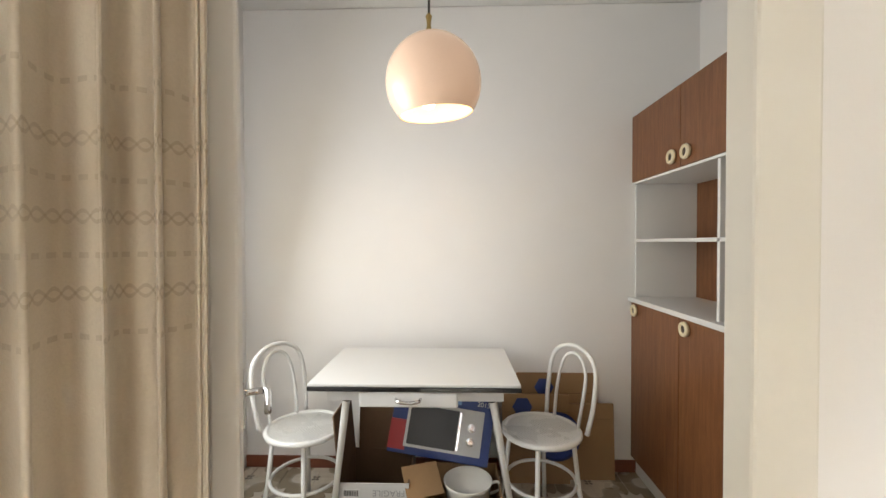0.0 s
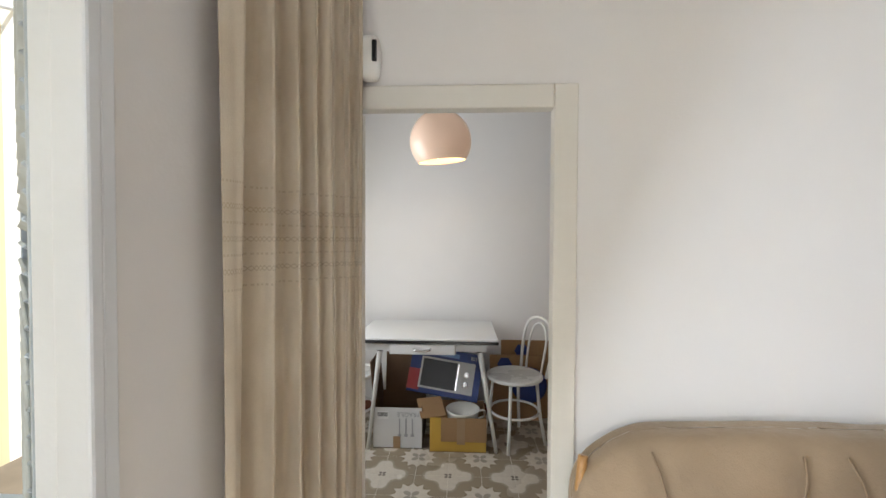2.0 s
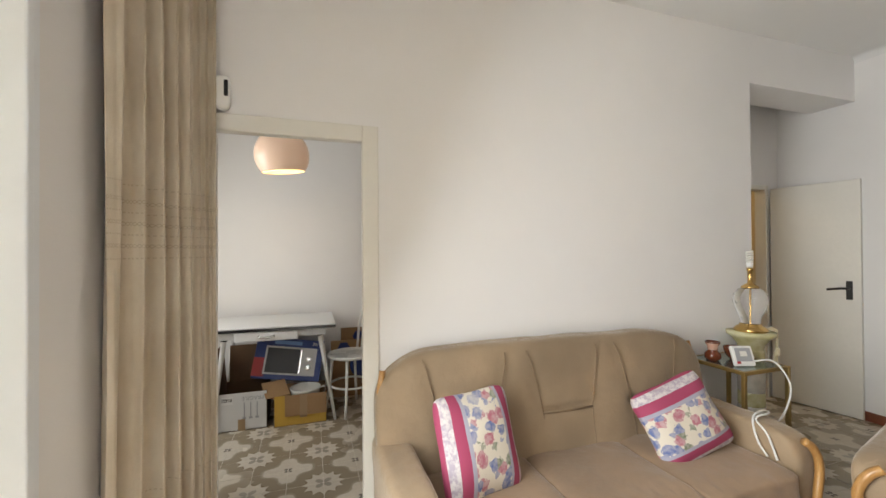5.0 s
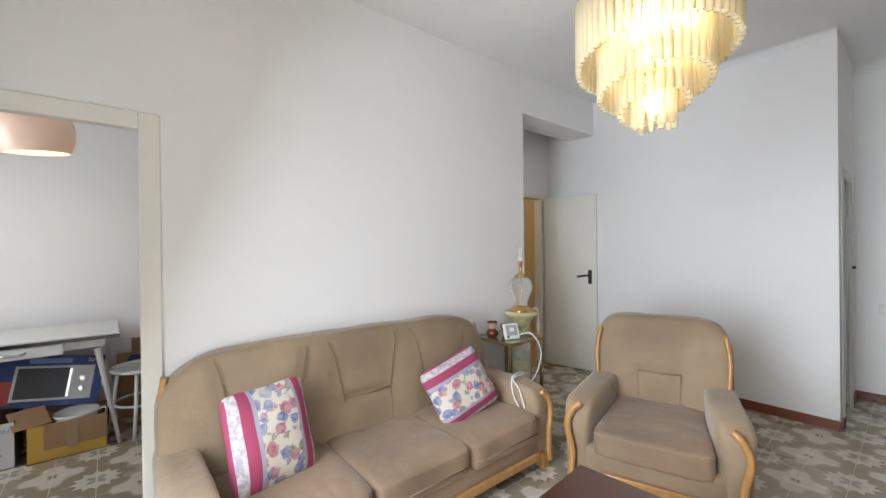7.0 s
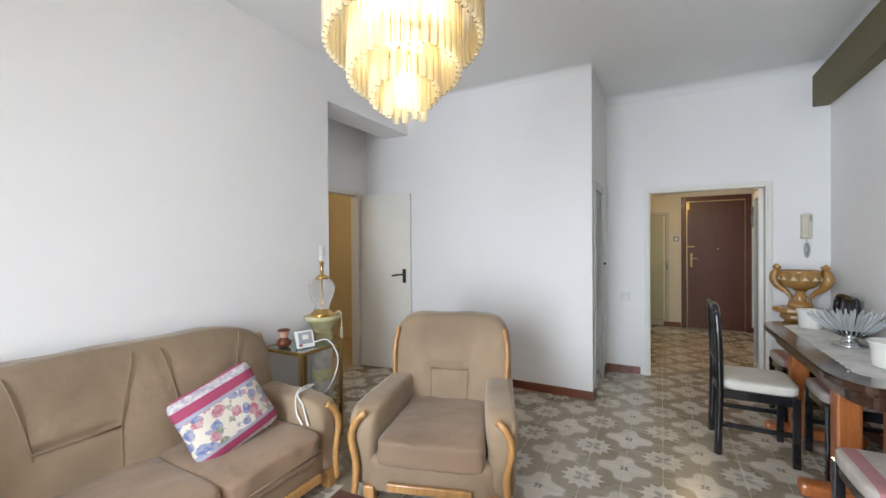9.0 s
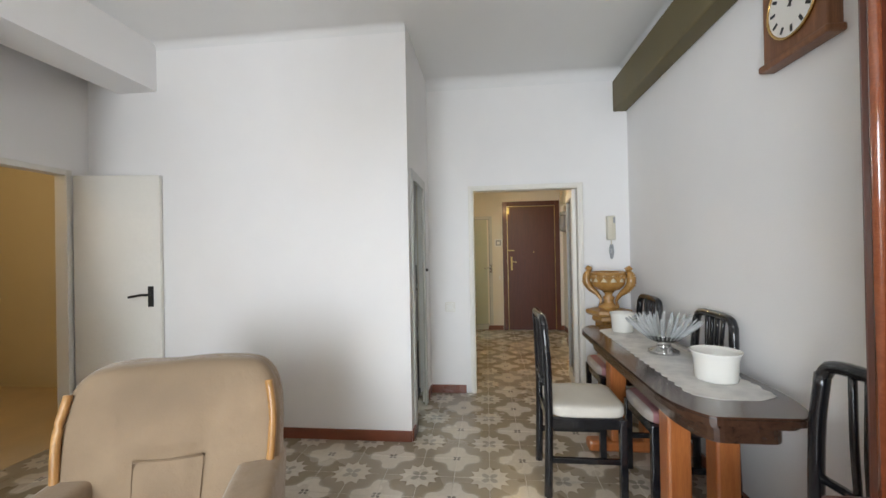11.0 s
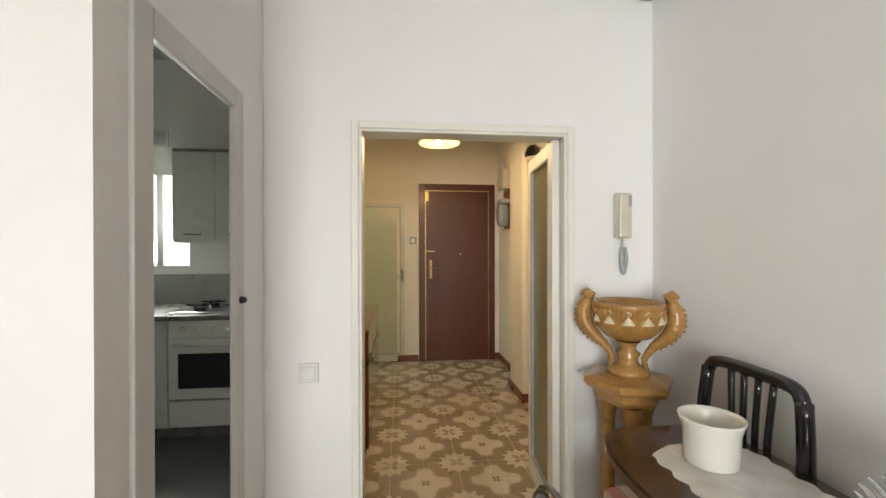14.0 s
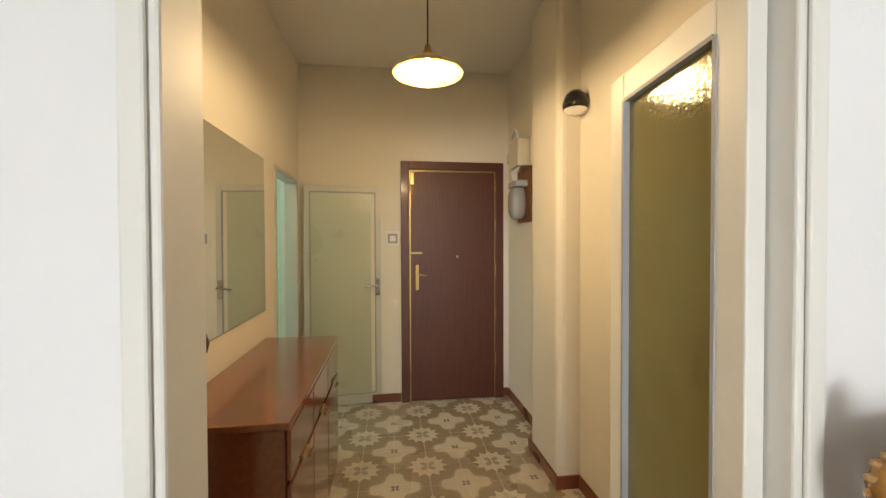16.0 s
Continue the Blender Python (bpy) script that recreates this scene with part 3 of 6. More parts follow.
part("head", boxed(WEST - 0.12, WEST + 0.012, -2.45, 0.075, 2.30, 2.35, bevel=0.004), M_CASEMENT, ob)


def door_leaf(name, hinge, turn, w, h, material, label, glass_mat=None, thick=0.036, rail=0.09, base=0.0):
    """A leaf that runs from its hinge along its own x."""
    ob = thing(name, (*hinge, 0.008), turn, label, "door")
    if glass_mat:
        for nm, d in (("stile", (0, rail, 0, thick, 0, h)), ("stile", (w - rail, w, 0, thick, 0, h)), ("rail", (rail, w - rail, 0, thick, h - rail, h)), ("rail", (rail, w - rail, 0, thick, 0, max(rail, base)))):
            part(nm, boxed(*d, bevel=0.004), material, ob)
        # Grey strips added round the pane: the dark line of its groove, as colour.
        for d in ((rail - 0.004, rail + 0.006, h), (w - rail - 0.006, w - rail + 0.004, h)):
            part("groove_strip", boxed(d[0], d[1], -0.003, thick + 0.003, max(rail, base), h - rail), M_GREYPRINT, ob)
        for z in (max(rail, base), h - rail):
            part("groove_strip", boxed(rail + 0.006, w - rail - 0.006, -0.003, thick + 0.003, z - 0.005, z + 0.005), M_GREYPRINT, ob)
        part("glass_pane", boxed(rail, w - rail, thick * 0.35, thick * 0.6, max(rail, base), h - rail), glass_mat, ob)
    else:
        part("leaf", boxed(0, w, 0, thick, 0, h, bevel=0.004), material, ob)
    return ob


def lever(ob, x, z, side, material, thick=0.036, flip=1):
    """A lever handle on its back plate."""
    y = thick + 0.004 if side > 0 else -0.004
    part("back_plate", boxed(x - 0.02, x + 0.02, min(y, y - side * 0.006), max(y, y - side * 0.006), z - 0.09, z + 0.06, bevel=0.002), material, ob)
    part("handle", bar(curve_points([(x, y, z), (x, y + side * 0.045, z), (x - flip * 0.03, y + side * 0.055, z + 0.002), (x - flip * 0.12, y + side * 0.05, z - 0.012)], 5), 0.009), material, ob, smooth=True)


leaf = door_leaf("small_room_door", (0.052, NORTH + 0.012), 118, 0.64, 1.88, M_TRIM, "cream painted panel door standing wide open")
lever(leaf, 0.58, 1.03, -1, M_CHROME, flip=1)
lever(leaf, 0.58, 1.03, 1, M_CHROME, flip=1)
leaf = door_leaf("passage_door", (4.47, 1.335), -80, 0.60, 1.905, M_TRIM, "white flat door standing open against the wall")
lever(leaf, 0.53, 1.03, -1, M_DARKMETAL, flip=1)
leaf = door_leaf("hall_door", (5.62, -2.45), -5, 0.50, 1.85, M_TRIM, "cream half door with tall rippled olive glass, open", M_AMBERGLASS, rail=0.075, base=0.12)
leaf = door_leaf("hall_door", (5.705, -1.50), 28, 0.43, 1.85, M_TRIM, "cream half door with brown knob, folded open")
part("knob", lathe([(0.0, 0), (0.012, 0.0), (0.012, 0.03), (0.022, 0.035), (0.024, 0.05), (0.0, 0.056)], 14), M_DARKWOOD, leaf, "dark brown knob", True).matrix_local = pose(0.39, 0, 1.14, 90, 0, 0)
leaf = door_leaf("bathroom_door", (8.45, -1.10), -83, 0.64, 1.865, M_GREYTRIM, "pale green framed frosted glass door standing open", M_FROST, rail=0.05, base=0.09)
lever(leaf, 0.61, 1.02, -1, M_CHROME, flip=1)
# front door
ob = thing("front_door", (0, 0, 0), 0, "dark mahogany armoured front door, shut", "door")
part("leaf", boxed(8.505, 8.55, -2.738, -1.985, 0.006, 2.02, bevel=0.004), M_REDWOOD, ob)
for d in ((8.499, 8.506, -1.99, -1.98, 0.01, 2.02), (8.499, 8.506, -2.743, -2.735, 0.01, 2.02), (8.499, 8.506, -2.735, -1.99, 2.012, 2.022)):
    part("gold_edge", boxed(*d), M_OLDBRASS, ob)
part("lock_plate", boxed(8.492, 8.506, -2.06, -2.03, 0.98, 1.20, bevel=0.004), M_OLDBRASS, ob)
part("handle", bar(curve_points([(8.49, -2.045, 1.12), (8.45, -2.045, 1.12), (8.445, -2.07, 1.118), (8.45, -2.125, 1.112)], 4), 0.008), M_OLDBRASS, ob, smooth=True)
part("latch", boxed(8.488, 8.506, -2.09, -1.99, 1.295, 1.312, bevel=0.003), M_OLDBRASS, ob)
part("peephole", lathe([(0.0, 0), (0.011, 0.0), (0.011, 0.008), (0.006, 0.011), (0.0, 0.011)], 14), M_OLDBRASS, ob).matrix_local = pose(8.505, -2.40, 1.27, 0, -90, 0)
for z in (0.35, 0.75, 1.15, 1.55, 1.9):
    part("bolt_catch", boxed(8.492, 8.505, -2.756, -2.742, z - 0.05, z + 0.05, bevel=0.002), M_OLDBRASS, ob)
part("corner_plate", boxed(8.492, 8.506, -2.02, -1.985, 1.90, 2.0, bevel=0.003), M_OLDBRASS, ob)

# ---- curtain, balcony ----


def curtain():
    ob = thing("curtain", (0, 0, 0), 0, "cream woven curtain with lace bands, drawn to the side", "curtain")
    bm = bmesh.new()
    uvl = bm.loops.layers.uv.new("UVMap")
    line = curve_points([(-0.190, 0.33, 0), (-0.165, 0.48, 0), (-0.10, 0.61, 0), (-0.02, 0.695, 0), (0.052, 0.742, 0)], 36)
    n, rows = len(line), 26
    grid = []
    for r in range(rows + 1):
        z = 0.03 + (2.78 - 0.03) * r / rows
        row = []
        for i, p in enumerate(line):
            s = i / (n - 1)
            d = (line[min(i + 1, n - 1)] - line[max(i - 1, 0)]).normalized()
            nor = Vector((d.y, -d.x, 0))
            amp = (0.046 - 0.028 * s) * (1.0 - 0.25 * r / rows)
            ph = 2 * math.pi * (6.4 * s ** 1.3) + 0.35 * math.sin(z * 1.7 + s * 6)
            off = amp * math.sin(ph) + 0.010 * math.sin(ph * 2.3 + z) - 0.02 * (1 - s) * (1 - r / rows)
            along = 0.012 * math.cos(ph)
            row.append((bm.verts.new(p + nor * off + d * along + Vector((0, 0, z))), s))
        grid.append(row)
    for a, b in zip(grid, grid[1:]):
        for i in range(n - 1):
            f = bm.faces.new((a[i][0], a[i + 1][0], b[i + 1][0], b[i][0]))
            for loop, s in zip(f.loops, (a[i][1], a[i + 1][1], b[i + 1][1], b[i][1])):
                loop[uvl].uv = (s, 0.5)
    cloth = part("cloth", bm, M_CURTAIN, ob, smooth=True)
    mod = cloth.modifiers.new("thickness", "SOLIDIFY")
    mod.thickness = 0.003
    part("rail", bar([(-0.19, 0.76, 2.80), (-0.19, -1.0, 2.80), (-0.19, -2.6, 2.80)], 0.014), M_WHITEMETAL, ob, smooth=True)


curtain()


def shutter():
    """Louvred leaf standing open outside."""
    ob = thing("window_shutter", (WEST - 0.15, 0.125, 0), 140, "worn blue-grey louvred wooden shutter, folded open outside", "shutter")
    w, h = 0.83, 2.3
    for nm, d in (("stile", (0, 0.05, -0.02, 0.02, 0, h)), ("stile", (w - 0.05, w, -0.02, 0.02, 0, h)), ("rail", (0.05, w - 0.05, -0.02, 0.02, 0, 0.08)), ("rail", (0.05, w - 0.05, -0.02, 0.02, h - 0.08, h))):
        part(nm, boxed(*d, bevel=0.004), M_SHUTTER, ob)
    slat = boxed(-(w - 0.10) / 2, (w - 0.10) / 2, -0.032, 0.032, -0.005, 0.005, bevel=0.002, seg=1)
    first = part("slat", slat, M_SHUTTER, ob)
    first.matrix_local = pose(w / 2, 0, 0.115, 38, 0, 0)
    for k in range(1, 41):
        o = new("slat", first.data)
        o.parent = ob
        o.matrix_local = pose(w / 2, 0, 0.115 + k * 0.0525, 38 + random.uniform(-2, 2), 0, 0)


shutter()
slab("facade_wall", (-3.4, -3.1, -9, 9, -7, 9), M_OCHRE, "ochre rendered facade across the courtyard", kind="structure", category="facade")
slab("facade_pier", (-3.1, -2.96, 2.31, 4.2, -7, 9), M_FACADE, "white rendered pier on the facade", kind="structure", category="facade")
ob = thing("facade_cable", (0, 0, 0), 0, "white cable looped along the facade", "cable")
part("cord", bar(curve_points([(-3.08, 0.9, 3.05), (-3.06, 1.6, 3.0), (-3.06, 2.05, 3.12), (-2.94, 2.5, 3.2), (-2.94, 3.0, 3.15)], 6), 0.02), M_WHITE, ob, smooth=True)
part("cord", bar(curve_points([(-3.08, 1.4, 1.55), (-3.07, 1.95, 1.52), (-3.06, 2.08, 1.2), (-3.06, 2.09, 0.6)], 6), 0.014), M_WHITE, ob, smooth=True)
ob = thing("balcony_bench", (-1.55, 0.72, -0.03), 0, "grey metal bench with slatted top on the balcony", "bench")
for k in range(4):
    part("plank", boxed(-0.5, 0.42, -0.2 + k * 0.1, -0.11 + k * 0.1, 0.44, 0.465, bevel=0.004), M_SHUTTER, ob)
for x in (-0.35, 0.3):
    part("leg", bar([(x, -0.17, 0.44), (x, 0.0, 0.22), (x, 0.17, 0.0)], 0.013), M_CHROME, ob)
    part("leg", bar([(x, 0.17, 0.44), (x, 0.0, 0.22), (x, -0.17, 0.0)], 0.013), M_CHROME, ob)

# ---- seats ----


def cushion_top(bm, wrinkle=0.006, f=9.0):
    for v in bm.verts:
        v.co.z += wrinkle * noise.noise(v.co * f)
        v.co.y += wrinkle * noise.noise(v.co * f + Vector((7, 3, 1)))
    return bm


def seam_x(c, cw, side, t):
    """Sideways place of a back seam at height share t: wide at the top, drawn in at the fold."""
    reach = 0.24 + 0.03 * min(1.0, t / 0.5) + 0.14 * max(0.0, (t - 0.5) / 0.5) ** 1.2
    return c + side * cw * reach


def back_block(w, depth, height, z0, lean, n=18, seams=()):
    """An upholstered back with rounded shoulders, pulled-in seams and a lean."""
    def shape(x, y, z):
        edge = max(0.0, abs(x) - 0.72) / 0.28
        z2 = z - 0.16 * edge ** 2 * (z + 1) / 2
        bulge = 0.0
        if y < 0:
            for c, cw in seams:
                for side in (-1, 1):
                    s = seam_x(c, cw, side, (z + 1) / 2)
                    bulge += 0.20 * math.exp(-((x * w / 2 - s) / 0.022) ** 2) * (0.35 + 0.65 * (1 - abs(z)))
                if abs(x * w / 2 - c) < 0.27 * cw:
                    bulge += 0.24 * math.exp(-(z / 0.07) ** 2)
            bulge += 0.12 * z
        return x, y + bulge, z2
    bm = soft_box(0, 0, z0 + height / 2, w, depth, height, n, 5.5, shape)
    for v in bm.verts:
        v.co.y += lean * (v.co.z - z0) / height
    return cushion_top(bm, 0.008, 5.0)


def arm_block(x, w, depth, top):
    """A rolled arm: upright side with a fat rounded top that overhangs."""
    def shape(a, b, c):
        k = max(0.0, c)
        return a * (0.90 + 0.20 * k), b, c
    return cushion_top(soft_box(x, -depth / 2 + 0.02, top / 2 + 0.02, w, depth, top - 0.04, 12, 6.0, shape), 0.006, 7.0)


def seat_suite(name, w, seats, at, turn, label, category, deep=0.0, flare=0.0):
    """Sofa or armchair: origin at the middle of the back foot, front towards -y."""
    ob = thing(name, at, turn, label, category)
    aw, top = 0.17, 0.49
    front = -0.755 - deep
    inner = w - 2 * aw
    part("base", cushion_top(soft_box(0, (front - 0.05) / 2, 0.145, w - 0.08, -front - 0.05, 0.21, 8, 9.0), 0.003), M_VELVET, ob, smooth=True)
    cw = inner / seats
    for k in range(seats):
        def puff(x, y, z):
            swell = 0.10 * (1 - x ** 4) * (1 - y * y) if z > 0 else 0
            sag = -0.10 * max(0.0, -y - 0.6) if z > 0 else 0
            return x, y, z + swell + sag
        pad = soft_box(-inner / 2 + cw * (k + 0.5), (front - 0.125) / 2, 0.272, cw + 0.006, -front - 0.075, 0.15, 22, 11.0, puff)
        for v in pad.verts:
            v.co.x *= 1 + 1.9 * flare / inner * (v.co.y / front) ** 2
            near = max(0.0, 1 - abs(v.co.y - front - 0.07) / 0.16)
            v.co.z += 0.013 * near * noise.noise(Vector((v.co.x * 34, v.co.y * 9, 2.0 + k)))
            v.co.y += 0.011 * near * noise.noise(Vector((v.co.x * 26, v.co.z * 12, 5.0 + k)))
        part("seat_cushion", cushion_top(pad, 0.008, 6.0), M_VELVETSEAT, ob, smooth=True)
        if seats > 1:
            part("seat_piping", bar([(-inner / 2 + cw * k + 0.03, front - 0.024, 0.245), (-inner / 2 + cw * (k + 1) - 0.03, front - 0.024, 0.245)], 0.005), M_PIPING, ob, smooth=True)
    seams = [(-inner / 2 + cw * (k + 0.5), cw) for k in range(seats)] if seats > 1 else [(0.0, 0.46)]
    z0, high = 0.18, 0.70
    part("backrest", back_block(w - 0.02, 0.20, high, z0, 0.11, 40 if seats > 1 else 24, seams), M_VELVET, ob, smooth=True).location = (0, -0.17, 0)

    def face_y(z):
        return -0.274 + 0.11 * (z - z0) / high + 0.014 * (1 - abs(2 * (z - z0) / high - 1))

    fold = z0 + 0.50 * high
    for c, width in seams:
        for side in (-1, 1):
            pts = []
            for k in range(11):
                t = 0.22 + (0.72 if seats > 1 else 0.28) * k / 10
                z = z0 + high * t
                pts.append((seam_x(c, width, side, t), face_y(z) + 0.03 * max(0.0, t - 0.86) / 0.1, z))
            part("seam_piping", bar(pts, 0.0036 if seats > 1 else 0.0022, 6), M_PIPING, ob, smooth=True)
        part("tuft_fold", bar([(seam_x(c, width, -1, 0.50), face_y(fold), fold), (c, face_y(fold) + 0.006, fold - 0.008), (seam_x(c, width, 1, 0.50), face_y(fold), fold)], 0.005, 6), M_PIPING, ob, smooth=True)
    for s in (-1, 1):
        x = s * (w / 2 - aw / 2)
        arm = arm_block(x, aw, -front + 0.005, top)
        for v in arm.verts:
            v.co.x += s * flare * (v.co.y / front) ** 2
        part("arm", arm, M_VELVET, ob, smooth=True)
        xf = x + s * flare
        part("arm_facing", bar(curve_points([(xf - s * 0.03, front + 0.012, 0.47), (xf + s * 0.01, front - 0.003, 0.435), (xf + s * 0.042, front - 0.007, 0.345), (xf + s * 0.015, front - 0.010, 0.20), (xf + s * 0.028, front - 0.005, 0.04)], 6), 0.019, 8), M_OAK, ob, "curved honey oak facing", True)
        rear = 0.07 if seats > 1 else 0.0
        part("back_upright", bar(curve_points([(s * (w / 2 - 0.042), -0.225 + rear, 0.42), (s * (w / 2 - 0.030), -0.190 + rear, 0.64), (s * (w / 2 - 0.050), -0.155 + rear, 0.79)], 6), 0.016, 8), M_OAK, ob, "honey oak upright", True)
        for y in (front + 0.025, -0.08):
            part("foot", boxed(x - 0.03, x + 0.03, y - 0.03, y + 0.03, 0, 0.09, bevel=0.006), M_OAK, ob)
    part("front_rail", boxed(-inner / 2 + 0.02, inner / 2 - 0.02, front - 0.03, front - 0.007, 0.085, 0.128, bevel=0.006), M_OAK, ob, "honey oak front rail")
    return ob


sofa = seat_suite("sofa", 2.00, 3, (1.72, 0.755, 0), 0, "three-seat tan velvet sofa with honey oak trim against the wall", "sofa")
# chair back runs from (3.24, 0.04) to (3.43, -0.75)
chair = seat_suite("armchair", 0.82, 1, (3.508, -0.325, 0), -72, "tan velvet armchair with honey oak trim", "armchair", 0.08, 0.05)


def throw_cushion(at, rx, ry, rz, label):
    def shape(x, y, z):
        return x, y * (0.25 + 0.75 * (1 - x ** 4) * (1 - z ** 4)), z
    bm = soft_box(0, 0, 0, 0.36, 0.14, 0.41, 14, 9.0, shape)
    for v in bm.verts:
        pull = 1 + 0.05 * (abs(v.co.x) / 0.2) * (abs(v.co.z) / 0.2)
        v.co.x, v.co.z = v.co.x * pull, v.co.z * pull
        v.co.y += 0.008 * noise.noise(v.co * 9)
    ob = part("throw_cushion", bm, M_FLORAL, smooth=True)
    ob.matrix_world = pose(*at, rx, 0, rz) @ pose(0, 0, 0, 0, ry, 0)
    return tagged(ob, label, "cushion", "cushions on the sofa")


throw_cushion((1.125, 0.36, 0.535), -17, -1, 12, "floral cushion with crimson bands propped upright on the sofa")
throw_cushion((2.22, 0.32, 0.505), -24, 72, -10, "floral cushion with crimson bands tilted on the sofa")

# ---- coffee table ----
ob = thing("coffee_table", (2.08, -0.575, 0), 4, "dark polished wooden coffee table with lighter edge", "table")
part("tabletop", boxed(-1.05, 0.0, -0.55, 0.0, 0.42, 0.45, bevel=0.008), M_COFFEE, ob)
part("edge_band", boxed(-1.04, -0.01, -0.54, -0.01, 0.385, 0.42, bevel=0.006), M_OAK, ob)
for x in (-0.98, -0.07):
    for y in (-0.48, -0.07):
        part("leg", boxed(x - 0.03, x + 0.03, y - 0.03, y + 0.03, 0, 0.386, bevel=0.006), M_DARKWOOD, ob)

# ---- corner: side table, column lamp and small things ----
SX0, SX1, SY0, SY1, SZ = 2.765, 3.125, 0.39, 0.745, 0.667
ob = thing("side_table", (0, 0, 0), 0, "brass-framed side table with smoked glass shelves", "side table")
for x in (SX0, SX1):
    for y in (SY0, SY1):
        part("leg", boxed(x - 0.011, x + 0.011, y - 0.011, y + 0.011, 0, SZ, bevel=0.003), M_OLDBRASS, ob)
for z in (SZ - 0.012, 0.24):
    for d in ((SX0 + 0.012, SX1 - 0.012, SY0 - 0.009, SY0 + 0.009), (SX0 + 0.012, SX1 - 0.012, SY1 - 0.009, SY1 + 0.009), (SX0 - 0.009, SX0 + 0.009, SY0 + 0.012, SY1 - 0.012), (SX1 - 0.009, SX1 + 0.009, SY0 + 0.012, SY1 - 0.012)):
        part("frame_bar", boxed(*d, z - 0.011, z + 0.011, bevel=0.003), M_OLDBRASS, ob)
    part("glass_shelf", boxed(SX0 + 0.01, SX1 - 0.01, SY0 + 0.01, SY1 - 0.01, z + 0.002, z + 0.010), M_SMOKE, ob)

PX, PY = 3.222, 0.665
ob = thing("pedestal", (PX, PY, 0), 0, "banded yellow-green and white onyx column pedestal", "pedestal")
part("foot", lathe([(0, 0), (0.115, 0), (0.115, 0.03), (0.095, 0.05), (0.08, 0.07)], 32), M_ONYX, ob, smooth=True)
marble = plain("white_veined_onyx", (0.66, 0.62, 0.54), 0.15, vary=0.35, scale=18)
for z0, z1, m in ((0.07, 0.17, M_ONYX), (0.17, 0.33, marble), (0.33, 0.42, M_ONYX), (0.42, 0.58, marble), (0.58, 0.70, M_ONYX)):
    part("drum", lathe([(0, z0), (0.072, z0), (0.076, z0 + 0.01), (0.076, z1 - 0.01), (0.072, z1), (0, z1)], 32), m, ob, smooth=False)
part("capital", lathe([(0.07, 0.70), (0.078, 0.73), (0.11, 0.775), (0.135, 0.79), (0.138, 0.815), (0, 0.815)], 32), M_ONYX, ob, smooth=True)

ob = thing("table_lamp", (PX, PY, 0.815), 0, "clear glass baluster lamp with brass fittings and no shade", "lamp")
part("brass_base", lathe([(0, 0), (0.092, 0), (0.095, 0.012), (0.08, 0.03), (0.062, 0.04), (0.062, 0.05), (0, 0.05)], 32), M_BRASS, ob, smooth=True)
part("glass_body", lathe([(0.052, 0.05), (0.058, 0.09), (0.085, 0.15), (0.098, 0.20), (0.094, 0.24), (0.07, 0.275), (0.045, 0.287)], 32), M_GLASS, ob, smooth=True)
part("brass_stem", lathe([(0.004, 0.05), (0.004, 0.285)], 10), M_BRASS, ob, smooth=True)
part("brass_neck", lathe([(0.0, 0.283), (0.052, 0.283), (0.05, 0.295), (0.03, 0.31), (0.014, 0.32), (0.014, 0.395), (0.018, 0.40), (0.018, 0.42), (0, 0.42)], 24), M_BRASS, ob, smooth=True)
helix = [(0.017 * math.cos(k * 0.7), 0.017 * math.sin(k * 0.7), 0.45 + k * 0.0018) for k in range(46)]
part("socket", lathe([(0, 0.42), (0.016, 0.42), (0.02, 0.44), (0.02, 0.455), (0, 0.455)], 16), M_WHITE, ob, smooth=True)
part("energy_bulb", bar(helix, 0.0065, 6), M_CERAMIC, ob, "white spiral bulb, unlit", True)
part("cord", bar(curve_points([(0.09, -0.04, 0.012), (0.125, -0.06, 0.02), (0.14, -0.065, -0.06), (0.145, -0.06, -0.13), (0.12, -0.07, -0.14)], 6), 0.004, 6), M_CREAM, ob, smooth=True)
part("cord", bar(curve_points([(0.08, -0.06, 0.015), (0.105, -0.09, 0.015), (0.108, -0.095, -0.05), (0.105, -0.095, -0.10)], 6), 0.004, 6), M_CREAM, ob, smooth=True)
part("plug", boxed(0.095, 0.117, -0.105, -0.085, -0.15, -0.10, bevel=0.005), M_CREAM, ob)
part("cord_switch", boxed(0.135, 0.155, -0.07, -0.05, -0.20, -0.14, bevel=0.005), M_CREAM, ob)

ob = thing("alarm_keypad", (2.875, 0.46, SZ), -18, "white square control panel with grey screen leaning on a stand", "control panel")
m = pose(0, 0, 0.002, 0, 0, 0) @ pose(0, 0, 0, -22, 0, 0)
part("case", moved(boxed(-0.062, 0.062, -0.010, 0.014, 0, 0.118, bevel=0.008), m), M_WHITE, ob)
part("screen", moved(boxed(-0.046, 0.046, -0.0125, -0.0105, 0.026, 0.104), m), M_GREYPRINT, ob)
part("emblem", moved(boxed(-0.02, 0.02, -0.0145, -0.0128, 0.055, 0.085), m), M_CERAMIC, ob)
part("red_mark", moved(boxed(-0.05, -0.028, -0.0145, -0.0128, 0.012, 0.026), m), M_RED, ob)
ob = thing("white_cable", (0, 0, 0), 0, "white charging cable trailing from the panel over the sofa arm", "cable")
part("cord", bar(curve_points([(2.93, 0.45, SZ + 0.03), (2.99, 0.38, SZ + 0.04), (3.01, 0.31, 0.60), (2.97, 0.30, 0.48), (2.88, 0.30, 0.40), (2.76, 0.28, 0.44)], 8), 0.005, 6), M_WHITE, ob, smooth=True)
part("cord", bar(curve_points([(2.74, 0.26, 0.50), (2.67, 0.24, 0.515), (2.58, 0.22, 0.50), (2.535, 0.17, 0.42), (2.53, 0.12, 0.36)], 8), 0.005, 6), M_WHITE, ob, smooth=True)
